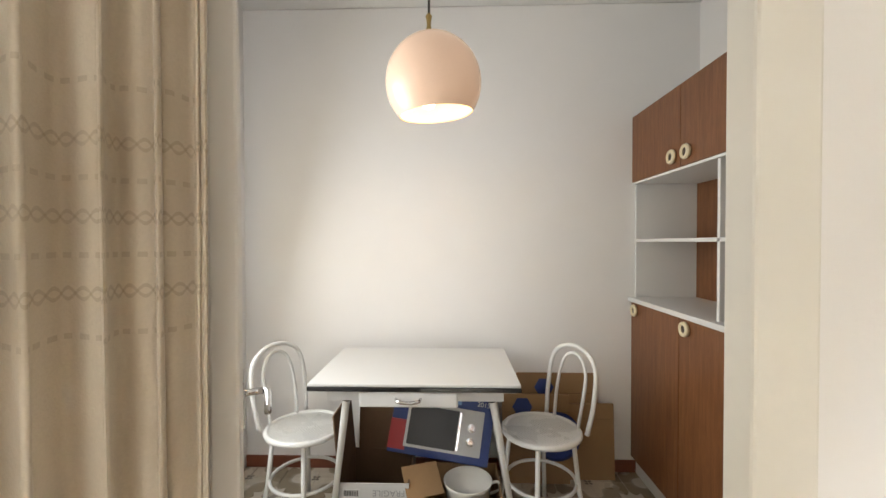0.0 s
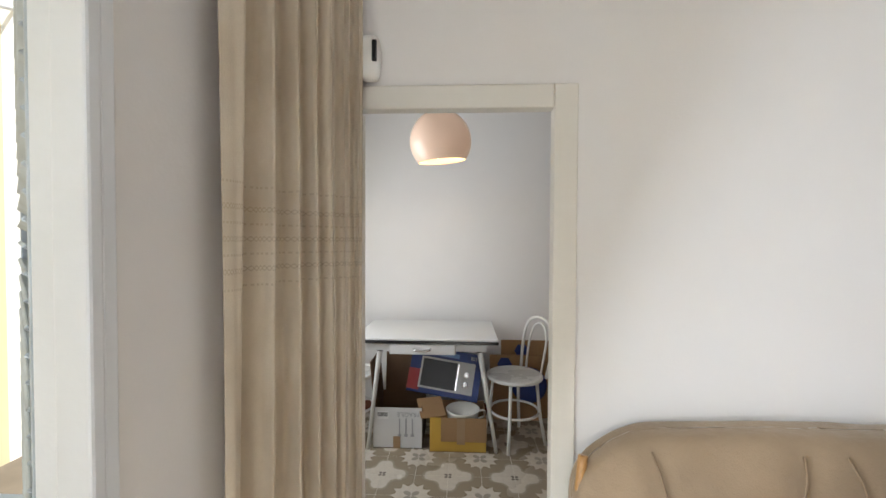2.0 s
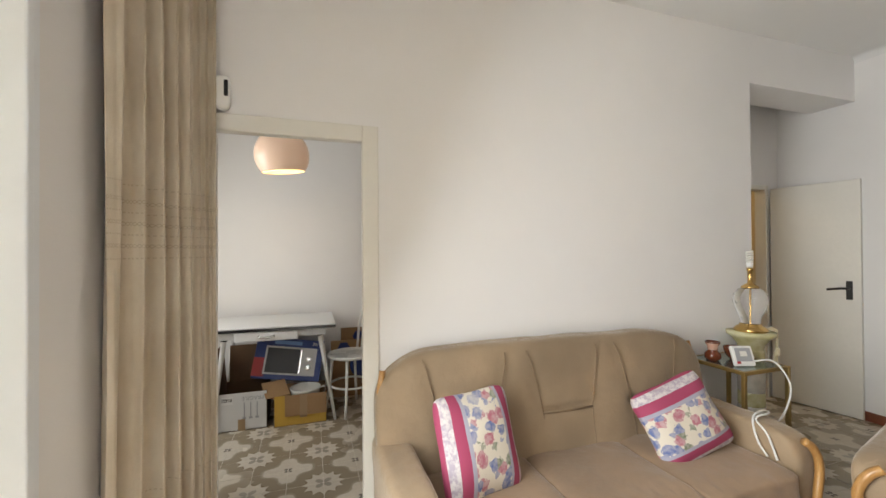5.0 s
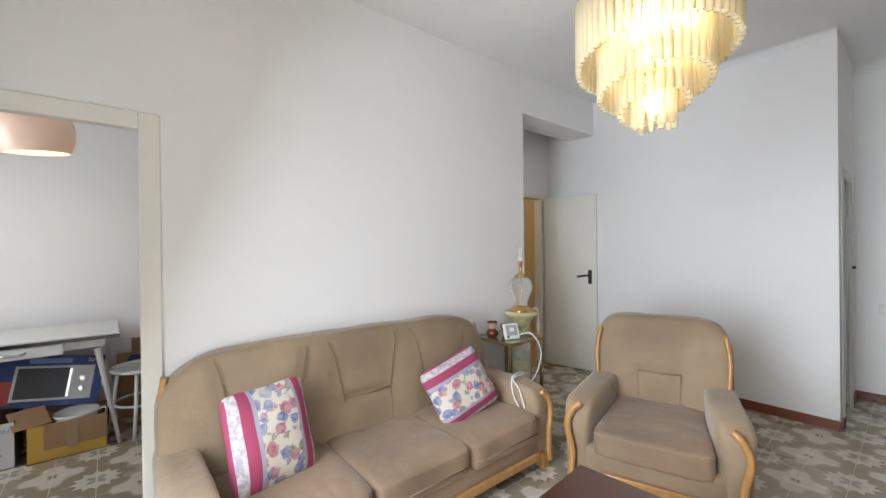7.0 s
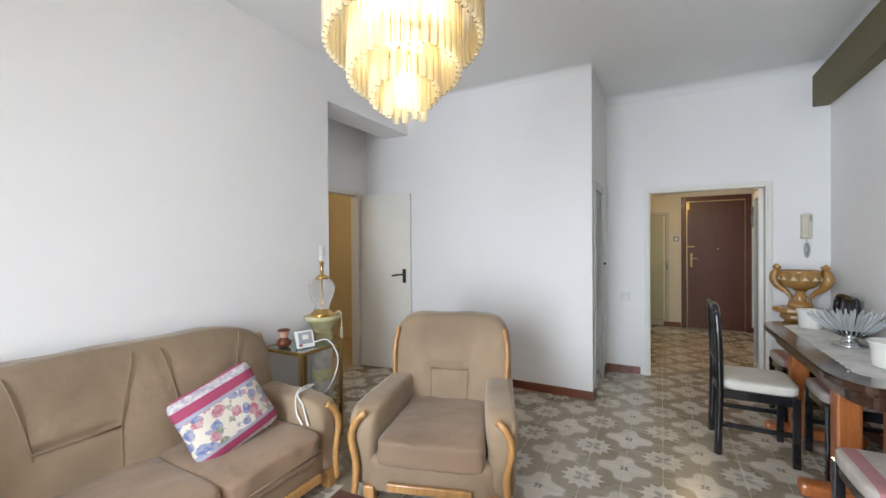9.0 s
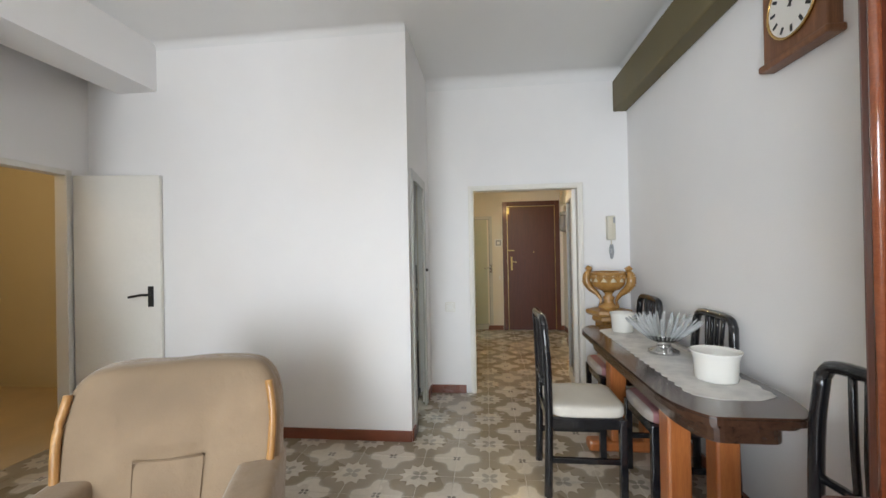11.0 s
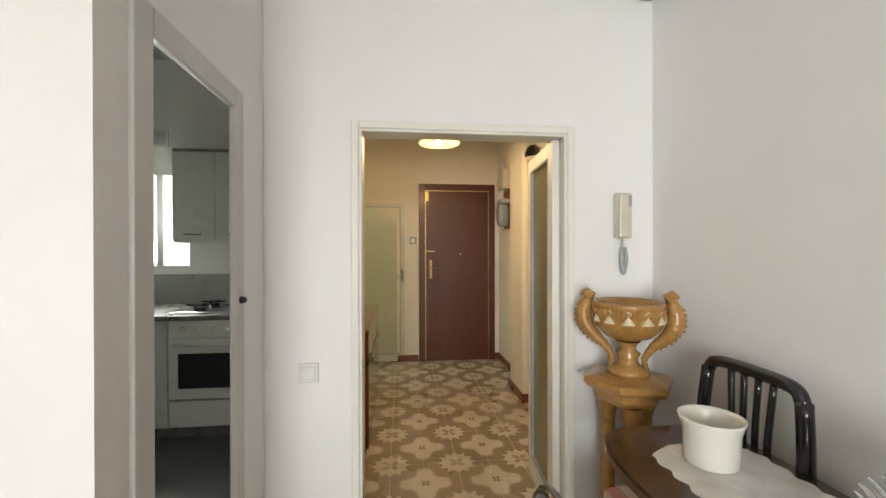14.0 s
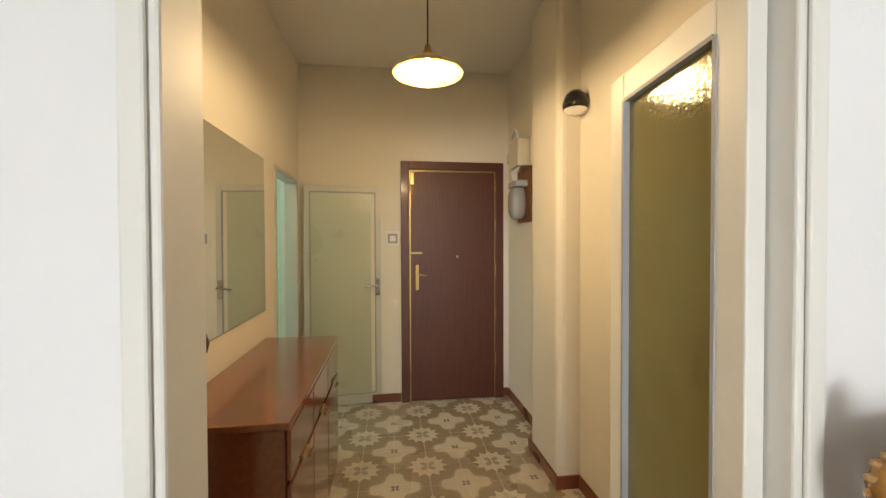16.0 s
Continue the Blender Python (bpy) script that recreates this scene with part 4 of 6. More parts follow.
part("cord", bar(curve_points([(2.74, 0.25, 0.50), (2.66, 0.20, 0.518), (2.57, 0.20, 0.505), (2.545, 0.13, 0.46), (2.535, 0.08, 0.36)], 8), 0.005, 6), M_WHITE, ob, smooth=True)
ob = thing("small_vase", (2.835, 0.63, SZ), 0, "small brown and pink waisted glass vase", "vase")
part("body", lathe([(0, 0), (0.032, 0), (0.045, 0.015), (0.045, 0.04), (0.026, 0.06), (0.028, 0.09), (0.042, 0.115), (0.038, 0.117), (0.024, 0.09), (0.02, 0.06), (0, 0.05)], 24), M_AMBER, ob, smooth=True)
part("rim_band", lathe([(0.0285, 0.066), (0.0305, 0.09), (0.0415, 0.108)], 24), plain("pink_glazed_band", (0.55, 0.33, 0.24), 0.2), ob, smooth=True)
ob = thing("glass_bowl", (2.99, 0.60, SZ), 0, "dark amber round glass bowl", "bowl")
part("body", lathe([(0, 0), (0.03, 0), (0.05, 0.02), (0.062, 0.05), (0.066, 0.075), (0.061, 0.075), (0.055, 0.05), (0.04, 0.02), (0, 0.01)], 24), M_AMBER, ob, smooth=True)

# ---- chandelier ----


def chandelier():
    ob = thing("chandelier", (2.08, -0.88, 0), 0, "tiered amber glass-tube chandelier with gilt frame, lit", "chandelier")
    part("canopy", lathe([(0, H), (0.06, H), (0.055, H - 0.03), (0.015, H - 0.05), (0, H - 0.05)], 24), M_BRASS, ob, smooth=True)
    part("stem", bar([(0, 0, H - 0.04), (0, 0, 2.0)], 0.009), M_BRASS, ob, smooth=True)
    t = Tree("amber_frosted_tube_glass")
    w = t.place(False, (1, 1, 0.3))
    col = t.mix(t.noise(20.0, w), (0.97, 0.89, 0.69), (1.0, 0.95, 0.80))
    tube_mat = t.done(col, 0.28, Transmission_Weight=0.8, IOR=1.2, Emission_Color=(1.0, 0.74, 0.36, 1), Emission_Strength=0.02)
    tiers = ((0.252, 2.235, 0.235, 56, 0.0), (0.178, 2.13, 0.235, 40, 0.03), (0.108, 2.02, 0.19, 22, 0.0), (0.062, 1.945, 0.18, 11, 0.0))
    for r, top, ln, count, spread in tiers:
        part("tier_ring", bar([(r * math.cos(2 * math.pi * k / 40), r * math.sin(2 * math.pi * k / 40), top) for k in range(40)], 0.007, 6, closed=True), M_BRASS, ob, smooth=True)
        prof = [(0.0095, 0.0), (0.0125, 0.004), (0.0125, ln - 0.002), (0.009, ln - 0.002), (0.009, 0.004)]
        mesh = None
        for k in range(count):
            a = 2 * math.pi * k / count
            drop = 0.035 * math.sin(a + 0.6) if r > 0.1 else random.uniform(-0.01, 0.01)
            m = pose(r * math.cos(a), r * math.sin(a), top - ln + 0.004 - drop)
            if mesh is None:
                o = part("glass_tube", lathe(prof, 10), tube_mat, ob, smooth=True)
                mesh = o.data
            else:
                o = new("glass_tube", mesh)
                o.parent = ob
            o.matrix_local = m
    for k in range(5):
        a = 2 * math.pi * k / 5 + 0.3
        part("arm", bar(curve_points([(0, 0, 2.02), (0.06 * math.cos(a), 0.06 * math.sin(a), 2.0), (0.12 * math.cos(a), 0.12 * math.sin(a), 2.05), (0.248 * math.cos(a), 0.248 * math.sin(a), 2.23)], 5), 0.006, 6), M_BRASS, ob, smooth=True)
    for k in range(5):
        a = 2 * math.pi * k / 5 + 0.9
        part("bulb", lathe([(0, -0.065), (0.024, -0.055), (0.036, -0.025), (0.03, 0.01), (0.016, 0.035), (0, 0.04)], 16, (0.12 * math.cos(a), 0.12 * math.sin(a), 2.12)), M_BULBSMALL, ob, smooth=True)
    part("bulb", lathe([(0, -0.055), (0.018, -0.045), (0.026, -0.02), (0.02, 0.01), (0.012, 0.03), (0, 0.035)], 14, (0, 0, 1.87)), M_BULBSMALL, ob, smooth=True)


chandelier()

# ---- small room ----
ob = thing("laminate_table", (0, 0, 0), 0, "white laminate kitchen table with dark edge and splayed legs", "table")
part("tabletop", boxed(-0.335, 0.632, 2.07, 2.70, 0.781, 0.795, bevel=0.004), M_LAMINATE, ob)
part("edge_band", boxed(-0.337, 0.634, 2.068, 2.702, 0.760, 0.7805, bevel=0.003), M_BLACK, ob)
part("apron", boxed(-0.26, 0.56, 2.12, 2.64, 0.70, 0.762, bevel=0.003), M_LAMINATE, ob)
for x, fx in ((-0.17, -0.26), (0.50, 0.63)):
    for y, fy in ((2.16, 2.145), (2.60, 2.63)):
        part("leg", bar([(x, y, 0.76), (x + (fx - x) * 0.15, y, 0.66), (fx, fy, 0.0)], 0.019, 10, (1.1, 1.0, 0.62)), M_WHITEMETAL, ob, smooth=True)
        part("leg_socket", bar([(x - (fx - x) * 0.02, y, 0.765), (x + (fx - x) * 0.12, y, 0.69)], 0.026, 10), M_DARKMETAL, ob, smooth=True)
part("drawer", boxed(-0.10, 0.35, 2.078, 2.12, 0.685, 0.758, bevel=0.008), M_LAMINATE, ob)
part("handle", bar(curve_points([(0.07, 2.078, 0.725), (0.08, 2.055, 0.722), (0.125, 2.05, 0.718), (0.17, 2.055, 0.722), (0.18, 2.078, 0.725)], 4), 0.008, 8), M_CHROME, ob, smooth=True)


def cane_chair(at, turn, label):
    """White bentwood-style metal chair; its back stands on the +y side."""
    ob = thing("cane_chair", at, turn, label, "chair", "white chairs at the laminate table")
    zs = 0.475
    part("seat_rim", bar([(0.19 * math.cos(k * math.pi / 16), 0.19 * math.sin(k * math.pi / 16), zs) for k in range(32)], 0.014, 8, closed=True), M_WHITEMETAL, ob, smooth=True)
    bm = bmesh.new()
    for k in range(-13, 14):
        o = k * 0.0135
        h = math.sqrt(max(0.0, 0.183 ** 2 - o * o))
        if h > 0.02:
            box(bm, o - 0.0035, o + 0.0035, -h, h, zs - 0.002, zs + 0.002)
            box(bm, -h, h, o - 0.0035, o + 0.0035, zs + 0.001, zs + 0.005)
    tagged(part("woven_seat", bm, M_WHITEMETAL, ob), kind="stuff")
    part("seat_pan", lathe([(0, zs - 0.006), (0.182, zs - 0.006), (0.182, zs - 0.003), (0, zs - 0.003)], 24), M_LAMINATE, ob)
    part("ring_stretcher", bar([(0.175 * math.cos(k * math.pi / 14), 0.175 * math.sin(k * math.pi / 14), 0.225) for k in range(28)], 0.009, 8, closed=True), M_WHITEMETAL, ob, smooth=True)
    for a in (45, 135, 225, 315):
        c, s = math.cos(radians(a)), math.sin(radians(a))
        part("leg", bar([(0.155 * c, 0.155 * s, zs), (0.185 * c, 0.185 * s, 0.2), (0.225 * c, 0.225 * s, 0.0)], 0.012, 8), M_WHITEMETAL, ob, smooth=True)
    for w, top, r in ((0.165, 0.88, 0.012), (0.095, 0.84, 0.009)):
        pts = [(-w * 0.9, 0.165, zs), (-w, 0.19, 0.62), (-w * 0.95, 0.215, top - 0.10), (-w * 0.6, 0.225, top - 0.025), (0, 0.23, top), (w * 0.6, 0.225, top - 0.025), (w * 0.95, 0.215, top - 0.10), (w, 0.19, 0.62), (w * 0.9, 0.165, zs)]
        part("back_hoop", bar(curve_points(pts, 5), r, 8), M_WHITEMETAL, ob, smooth=True)
    return ob


cane_chair((0.775, 2.33, 0), -62, "white metal chair with hooped back and cane seat")
cane_chair((-0.44, 2.33, 0), 62, "white metal chair with hooped back and cane seat")


def wall_unit():
    ob = thing("teak_cabinet", (0, 0, 0), 0, "tall teak and white cabinet with open shelves against the wall", "cabinet")
    y0, y1, x = 1.21, 2.795, 1.43
    part("plinth", boxed(x + 0.03, 1.835, y0, y1, 0, 0.10), M_LAMINATE, ob)
    part("base_body", boxed(x + 0.02, 1.835, y0, y1, 0.10, 1.07), M_LAMINATE, ob)
    part("counter", boxed(x - 0.02, 1.835, y0, y1, 1.07, 1.096, bevel=0.003), M_LAMINATE, ob)
    part("back_panel", boxed(1.815, 1.835, y0, y1, 1.096, 1.79), M_TEAK, ob)
    for y in (y0, 2.0, y1 - 0.018):
        part("upright", boxed(x + 0.02, 1.815, y, y + 0.018, 1.096, 1.79), M_LAMINATE, ob)
    part("shelf", boxed(x + 0.02, 1.815, y0, y1, 1.435, 1.453, bevel=0.002), M_LAMINATE, ob)
    part("top_body", boxed(x + 0.02, 1.835, y0, y1, 1.79, 2.20), M_LAMINATE, ob)
    part("top_edge", boxed(x, x + 0.02, y0, y1, 1.785, 1.797), M_LAMINATE, ob)
    w = (y1 - y0) / 3
    for k in range(3):
        for z0, z1, kz in ((0.105, 1.065, 1.02), (1.80, 2.20, 1.86)):
            a, b = y0 + k * w + 0.002, y0 + (k + 1) * w - 0.002
            d = part("door", boxed(x, x + 0.019, a, b, z0, z1, bevel=0.002), M_TEAK, ob)
            ky = b - 0.06 if (k != 2 or z0 < 1) else a + 0.06
            knob = part("knob", lathe([(0.022, 0), (0.034, 0.004), (0.037, 0.012), (0.034, 0.02), (0.022, 0.022), (0.020, 0.012)], 20), M_CREAM, d, "round cream ring knob", True)
            knob.matrix_local = pose(x, ky, kz, 0, -90, 0)
            core = part("knob_core", lathe([(0, 0), (0.021, 0), (0.021, 0.014), (0, 0.015)], 16), M_DARKWOOD, d)
            core.matrix_local = pose(x, ky, kz, 0, -90, 0)


wall_unit()


def words(text, m, size, material, name="lettering", parent=None):
    data = bpy.data.curves.new(name, "FONT")
    data.body, data.size, data.extrude, data.align_x = text, size, 0.0006, "CENTER"
    data.materials.append(material)
    o = new(name, data)
    if parent:
        o.parent = parent
    o.matrix_local = m
    return o


def carton(name, x0, x1, y0, y1, h, outside, inside, label, z0=0.0):
    """An open box of five thin boards."""
    ob = thing(name, (0, 0, 0), 0, label, "box")
    t = 0.006
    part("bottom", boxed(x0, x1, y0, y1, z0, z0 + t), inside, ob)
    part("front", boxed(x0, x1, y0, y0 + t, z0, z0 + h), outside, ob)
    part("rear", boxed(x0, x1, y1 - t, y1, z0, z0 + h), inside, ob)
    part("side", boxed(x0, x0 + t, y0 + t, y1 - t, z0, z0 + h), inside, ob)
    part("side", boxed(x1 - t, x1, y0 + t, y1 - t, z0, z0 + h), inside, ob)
    return ob


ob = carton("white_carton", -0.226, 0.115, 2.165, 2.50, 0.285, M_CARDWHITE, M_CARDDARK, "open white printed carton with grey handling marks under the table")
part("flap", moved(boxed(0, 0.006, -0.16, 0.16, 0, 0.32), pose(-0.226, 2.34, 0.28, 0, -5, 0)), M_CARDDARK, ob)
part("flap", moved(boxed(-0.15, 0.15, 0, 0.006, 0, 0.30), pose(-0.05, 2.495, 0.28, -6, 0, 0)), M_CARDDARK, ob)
part("tape", boxed(-0.085, -0.035, 2.162, 2.1645, 0.0, 0.085), M_TAPE, ob)
part("address_label", boxed(-0.20, -0.12, 2.162, 2.1645, 0.205, 0.26), M_LAMINATE, ob)
for k in range(9):
    part("print_bar", boxed(-0.195 + k * 0.008, -0.191 + k * 0.008, 2.1605, 2.1615, 0.225, 0.253), M_BLACK, ob)
for k in range(3):
    part("print_arrow", boxed(-0.045 + k * 0.045, -0.037 + k * 0.045, 2.162, 2.1645, 0.10, 0.21), M_GREYPRINT, ob)
    part("print_arrow", boxed(-0.053 + k * 0.045, -0.029 + k * 0.045, 2.162, 2.1645, 0.085, 0.10), M_GREYPRINT, ob)
words("FRAGILE", pose(0.02, 2.161, 0.255, 90, 180, 0), 0.042, M_GREYPRINT, "lettering", ob)
ob = carton("yellow_carton", 0.174, 0.56, 2.135, 2.45, 0.235, M_CARDYELLOW, M_CARD, "open yellow and buff carton under the table")
part("pale_flap", boxed(0.25, 0.563, 2.1275, 2.1335, 0.075, 0.238), M_CARD, ob, "buff folded flap")
part("flap", moved(boxed(-0.09, 0.09, 0, 0.006, 0, 0.16), pose(0.20, 2.15, 0.235, -58, 0, 20)), M_CARD, ob)
part("tape", boxed(0.36, 0.415, 2.1235, 2.1265, 0.06, 0.238), M_TAPE, ob)
ob = thing("enamel_pot", (0.40, 2.27, 0.10), 0, "white enamel pot standing in the yellow carton", "pot")
part("body", lathe([(0, 0), (0.09, 0), (0.105, 0.03), (0.115, 0.13), (0.122, 0.15), (0.118, 0.152), (0.10, 0.12), (0, 0.10)], 28), M_CERAMIC, ob, smooth=True)
part("handle", bar(curve_points([(0.11, 0, 0.13), (0.15, 0, 0.14), (0.155, 0, 0.10), (0.11, 0, 0.08)], 4), 0.007), M_CERAMIC, ob, smooth=True)

ob = thing("microwave_carton", (0.235, 2.37, 0.26), 0, "blue and red microwave oven carton lying tilted on the boxes", "box")
m = pose(0, 0, 0, -14, 9, 0)
part("carton_body", moved(boxed(-0.27, 0.27, 0.0, 0.30, 0.03, 0.37, bevel=0.003), m), M_BLUE, ob)
part("red_print", moved(boxed(-0.272, -0.18, -0.003, -0.001, 0.05, 0.20), m), M_RED, ob)
part("oven_picture", moved(boxed(-0.19, 0.22, -0.005, -0.001, 0.07, 0.30), m), M_CARDWHITE, ob)
part("door_picture", moved(boxed(-0.175, 0.085, -0.008, -0.0052, 0.085, 0.285), m), M_SCREEN, ob)
part("grip_picture", moved(boxed(0.088, 0.10, -0.009, -0.0052, 0.09, 0.28), m), M_CHROME, ob)
for z in (0.14, 0.21):
    part("dial_picture", moved(lathe([(0, 0), (0.022, 0), (0.022, 0.004), (0.012, 0.006), (0, 0.006)], 18), m @ pose(0.16, -0.005, z, 90, 0, 0)), M_CHROME, ob)
part("brand_mark", moved(boxed(-0.13, 0.09, -0.004, -0.001, 0.318, 0.35), m), plain("pale_blue_print", (0.16, 0.30, 0.60), 0.4), ob)
words("2015", m @ pose(0.21, -0.003, 0.325, 90, 0, 0), 0.036, M_CARDWHITE, "lettering", ob)

for x0, x1, y, z1, mat, lab in ((0.72, 1.22, 2.745, 0.62, M_CARD, "flattened brown carton leaning on the wall"), (0.80, 1.30, 2.70, 0.45, M_CARD, "flattened brown carton leaning in front of another"), (0.62, 1.02, 2.655, 0.52, M_CARD, "flattened brown carton with blue print")):
    ob = thing("flattened_carton", ((x0 + x1) / 2, y, 0), 0, lab, "box", "flattened cartons by the wall")
    part("board", moved(boxed(-(x1 - x0) / 2, (x1 - x0) / 2, 0, 0.022, 0.0, z1, bevel=0.002), pose(0, 0, 0, -4, 0, 0)), mat, ob)
    # Fold line drawn as a dark strip in the shaded cardboard colour.
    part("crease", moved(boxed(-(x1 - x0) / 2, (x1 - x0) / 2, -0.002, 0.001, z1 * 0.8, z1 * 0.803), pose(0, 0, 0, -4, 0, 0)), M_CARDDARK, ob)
    part("blue_print", moved(lathe([(0, 0), (0.06, 0), (0.06, 0.002), (0, 0.002)], 6), pose(0, 0, 0, -4, 0, 0) @ pose(-0.08, -0.001, z1 * 0.86, 90, 0, 0)), M_BLUE, ob)
ob = thing("blue_disc", (0.93, 2.63, 0.0), 0, "round dark blue tray leaning behind the chair", "tray")
part("disc", moved(lathe([(0, 0), (0.13, 0), (0.14, 0.01), (0.12, 0.014), (0, 0.014)], 28), pose(0, 0, 0.30, 84, 0, 0)), M_BLUE, ob, smooth=True)

ob = thing("pendant_lamp", (0.236, 1.85, 0), 0, "pale pink opal globe pendant lamp, lit", "lamp")
prof = []
for k in range(15):
    a = radians(90 - k * 9.2)
    prof.append((0.187 * math.cos(a), 2.055 + 0.190 * math.sin(a)))
shade = part("shade", moved(lathe(prof, 40), pose(0, 0, 2.25) @ pose(0, 0, 0, 4, -5, 0) @ pose(0, 0, -2.25)), M_SHADEPINK, ob, smooth=True)
inner = [(r * 0.975, 2.055 + (z - 2.055) * 0.975) for r, z in prof]
part("shade_inside", moved(lathe(inner, 40), pose(0, 0, 2.25) @ pose(0, 0, 0, 4, -5, 0) @ pose(0, 0, -2.25)), M_SHADEIN, ob, smooth=True)
part("stem", bar([(0, 0, 2.25), (0, 0, H)], 0.005), M_DARKMETAL, ob, smooth=True)
part("collar", lathe([(0.009, 2.245), (0.011, 2.26), (0.008, 2.275), (0.010, 2.30), (0.013, 2.31), (0.007, 2.32)], 14), M_OLDBRASS, ob, smooth=True)
part("bulb", lathe([(0, -0.04), (0.02, -0.03), (0.028, 0), (0.018, 0.03), (0, 0.035)], 14, (0, 0, 1.99)), M_BULB, ob, smooth=True)
ob = thing("motion_sensor", (0.073, NORTH - 0.03, 1.985), 0, "white alarm motion sensor above the doorway", "sensor")
part("case", soft_box(0.004, 0, 0.08, 0.072, 0.055, 0.150, 8, 3.5), M_WHITE, ob, smooth=True)
part("lens", boxed(0.016, 0.032, -0.032, -0.020, 0.06, 0.13, bevel=0.003), M_SCREEN, ob)

# ---- dining corner ----
TX0, TX1, TY0, TY1 = 3.36, 5.09, -2.815, -2.31


def oval_top(x0, x1, y0, y1, z0, z1, rx, ry, n=10):
    bm = bmesh.new()
    pts = []
    for cx, cy, a0 in ((x1 - rx, y1 - ry, 0), (x0 + rx, y1 - ry, 90), (x0 + rx, y0 + ry, 180), (x1 - rx, y0 + ry, 270)):
        for k in range(n + 1):
            a = radians(a0 + 90 * k / n)
            pts.append((cx + rx * math.cos(a), cy + ry * math.sin(a)))
    f = bm.faces.new([bm.verts.new((x, y, z0)) for x, y in pts])
    ext = bmesh.ops.extrude_face_region(bm, geom=[f])
    bmesh.ops.translate(bm, vec=(0, 0, z1 - z0), verts=[v for v in ext["geom"] if isinstance(v, bmesh.types.BMVert)])
    top = [e for e in bm.edges if all(v.co.z > z1 - 1e-4 for v in e.verts)]
    bmesh.ops.bevel(bm, geom=top, offset=0.008, segments=2, affect="EDGES")
    return bm


ob = thing("dining_table", (0, 0, 0), 0, "dark polished oval dining table on orange wood pedestals", "table")
part("tabletop", oval_top(TX0, TX1, TY0, TY1, 0.69, 0.72, 0.30, 0.13), M_DARKWOOD, ob)
part("moulding", oval_top(TX0 + 0.025, TX1 - 0.025, TY0 + 0.025, TY1 - 0.025, 0.67, 0.69, 0.28, 0.12), M_DARKWOOD, ob)
part("apron", oval_top(TX0 + 0.07, TX1 - 0.07, TY0 + 0.07, TY1 - 0.07, 0.60, 0.67, 0.25, 0.10), M_DARKWOOD, ob)
for x in (3.78, 4.60):
    for y in (-2.66, -2.46):
        part("pedestal_post", boxed(x - 0.05, x + 0.05, y - 0.05, y + 0.05, 0.07, 0.60, bevel=0.012), M_ORANGE, ob)
    part("sled_foot", boxed(x - 0.05, x + 0.05, -2.80, -2.27, 0.0, 0.07, bevel=0.02), M_ORANGE, ob)

ob = thing("lace_runner", (0, 0, 0), 0, "white lace table runner with scalloped edge", "table runner")
bm = bmesh.new()
n = 110
upper, lower = [], []
for k in range(n + 1):
    t = k / n
    x = 3.53 + 1.42 * t
    w = 0.17 * min(1.0, 14 * t + 0.45, 14 * (1 - t) + 0.45) * 0.9 + 0.016 * abs(math.sin(t * 66))
    upper.append(x)
    lower.append(w)
rowz = 0.7215
prev = None
for x, w in zip(upper, lower):
    cur = [bm.verts.new((x, -2.60 + w * s, rowz + 0.0015 * math.sin(x * 40 + s * 9))) for s in (-1, -0.5, 0, 0.5, 1)]
    if prev:
        for a in range(4):
            bm.faces.new((prev[a], cur[a], cur[a + 1], prev[a + 1]))
    prev = cur
runner = part("cloth", bm, M_LACE, ob)
runner.modifiers.new("thickness", "SOLIDIFY").thickness = 0.002

for x, y, r, h, lab in ((4.84, -2.585, 0.082, 0.132, "small white ceramic bowl"), (3.78, -2.64, 0.097, 0.128, "large white ceramic bowl with flared rim")):
    ob = thing("ceramic_bowl", (x, y, 0.724), 0, lab + " on the lace runner", "bowl", "white bowls on the table")
    part("body", lathe([(0, 0), (r * 0.82, 0), (r * 0.86, 0.006), (r * 0.90, h * 0.7), (r, h * 0.92), (r * 1.05, h), (r * 1.0, h), (r * 0.94, h * 0.9), (r * 0.84, h * 0.6), (r * 0.78, 0.012), (0, 0.010)], 36), M_CERAMIC, ob, smooth=True)
ob = thing("glass_centrepiece", (4.25, -2.615, 0.724), 0, "cut glass centrepiece bowl with spiky petals on a silver foot", "bowl")
part("silver_foot", lathe([(0, 0), (0.082, 0), (0.078, 0.014), (0.04, 0.03), (0.034, 0.05), (0.06, 0.07), (0, 0.075)], 28), M_CHROME, ob, smooth=True)
part("glass_dish", lathe([(0.03, 0.055), (0.08, 0.075), (0.115, 0.105), (0.110, 0.107), (0.075, 0.08), (0.03, 0.062)], 28), M_GLASS, ob, smooth=True)
cut = plain("bright_cut_glass", (0.90, 0.92, 0.92), 0.06, 0.0, vary=0.08, Transmission_Weight=0.7, IOR=1.45)
first = None
for ring, (r0, tilt, ln, count) in enumerate(((0.085, 42, 0.17, 30), (0.062, 57, 0.175, 22), (0.04, 72, 0.15, 10))):
    for k in range(count):
        a = 360 * k / count + ring * 7
        m = pose(0, 0, 0.085, 0, 0, a) @ pose(r0, 0, 0, 0, 90 - tilt, 0)
        if first is None:
            bm = bmesh.new()
            tube(bm, [(0, 0, 0), (0, 0, 0.10), (0, 0, 0.15), (0, 0, 0.165)], 0.0055, 5, (0.8, 1.3, 1.0, 0.1))
            o = part("glass_petal", bm, cut, ob)
            first = o.data
        else:
            o = new("glass_petal", first)
            o.parent = ob
        o.matrix_local = m @ Matrix.Diagonal((1, 1, ln / 0.19, 1))


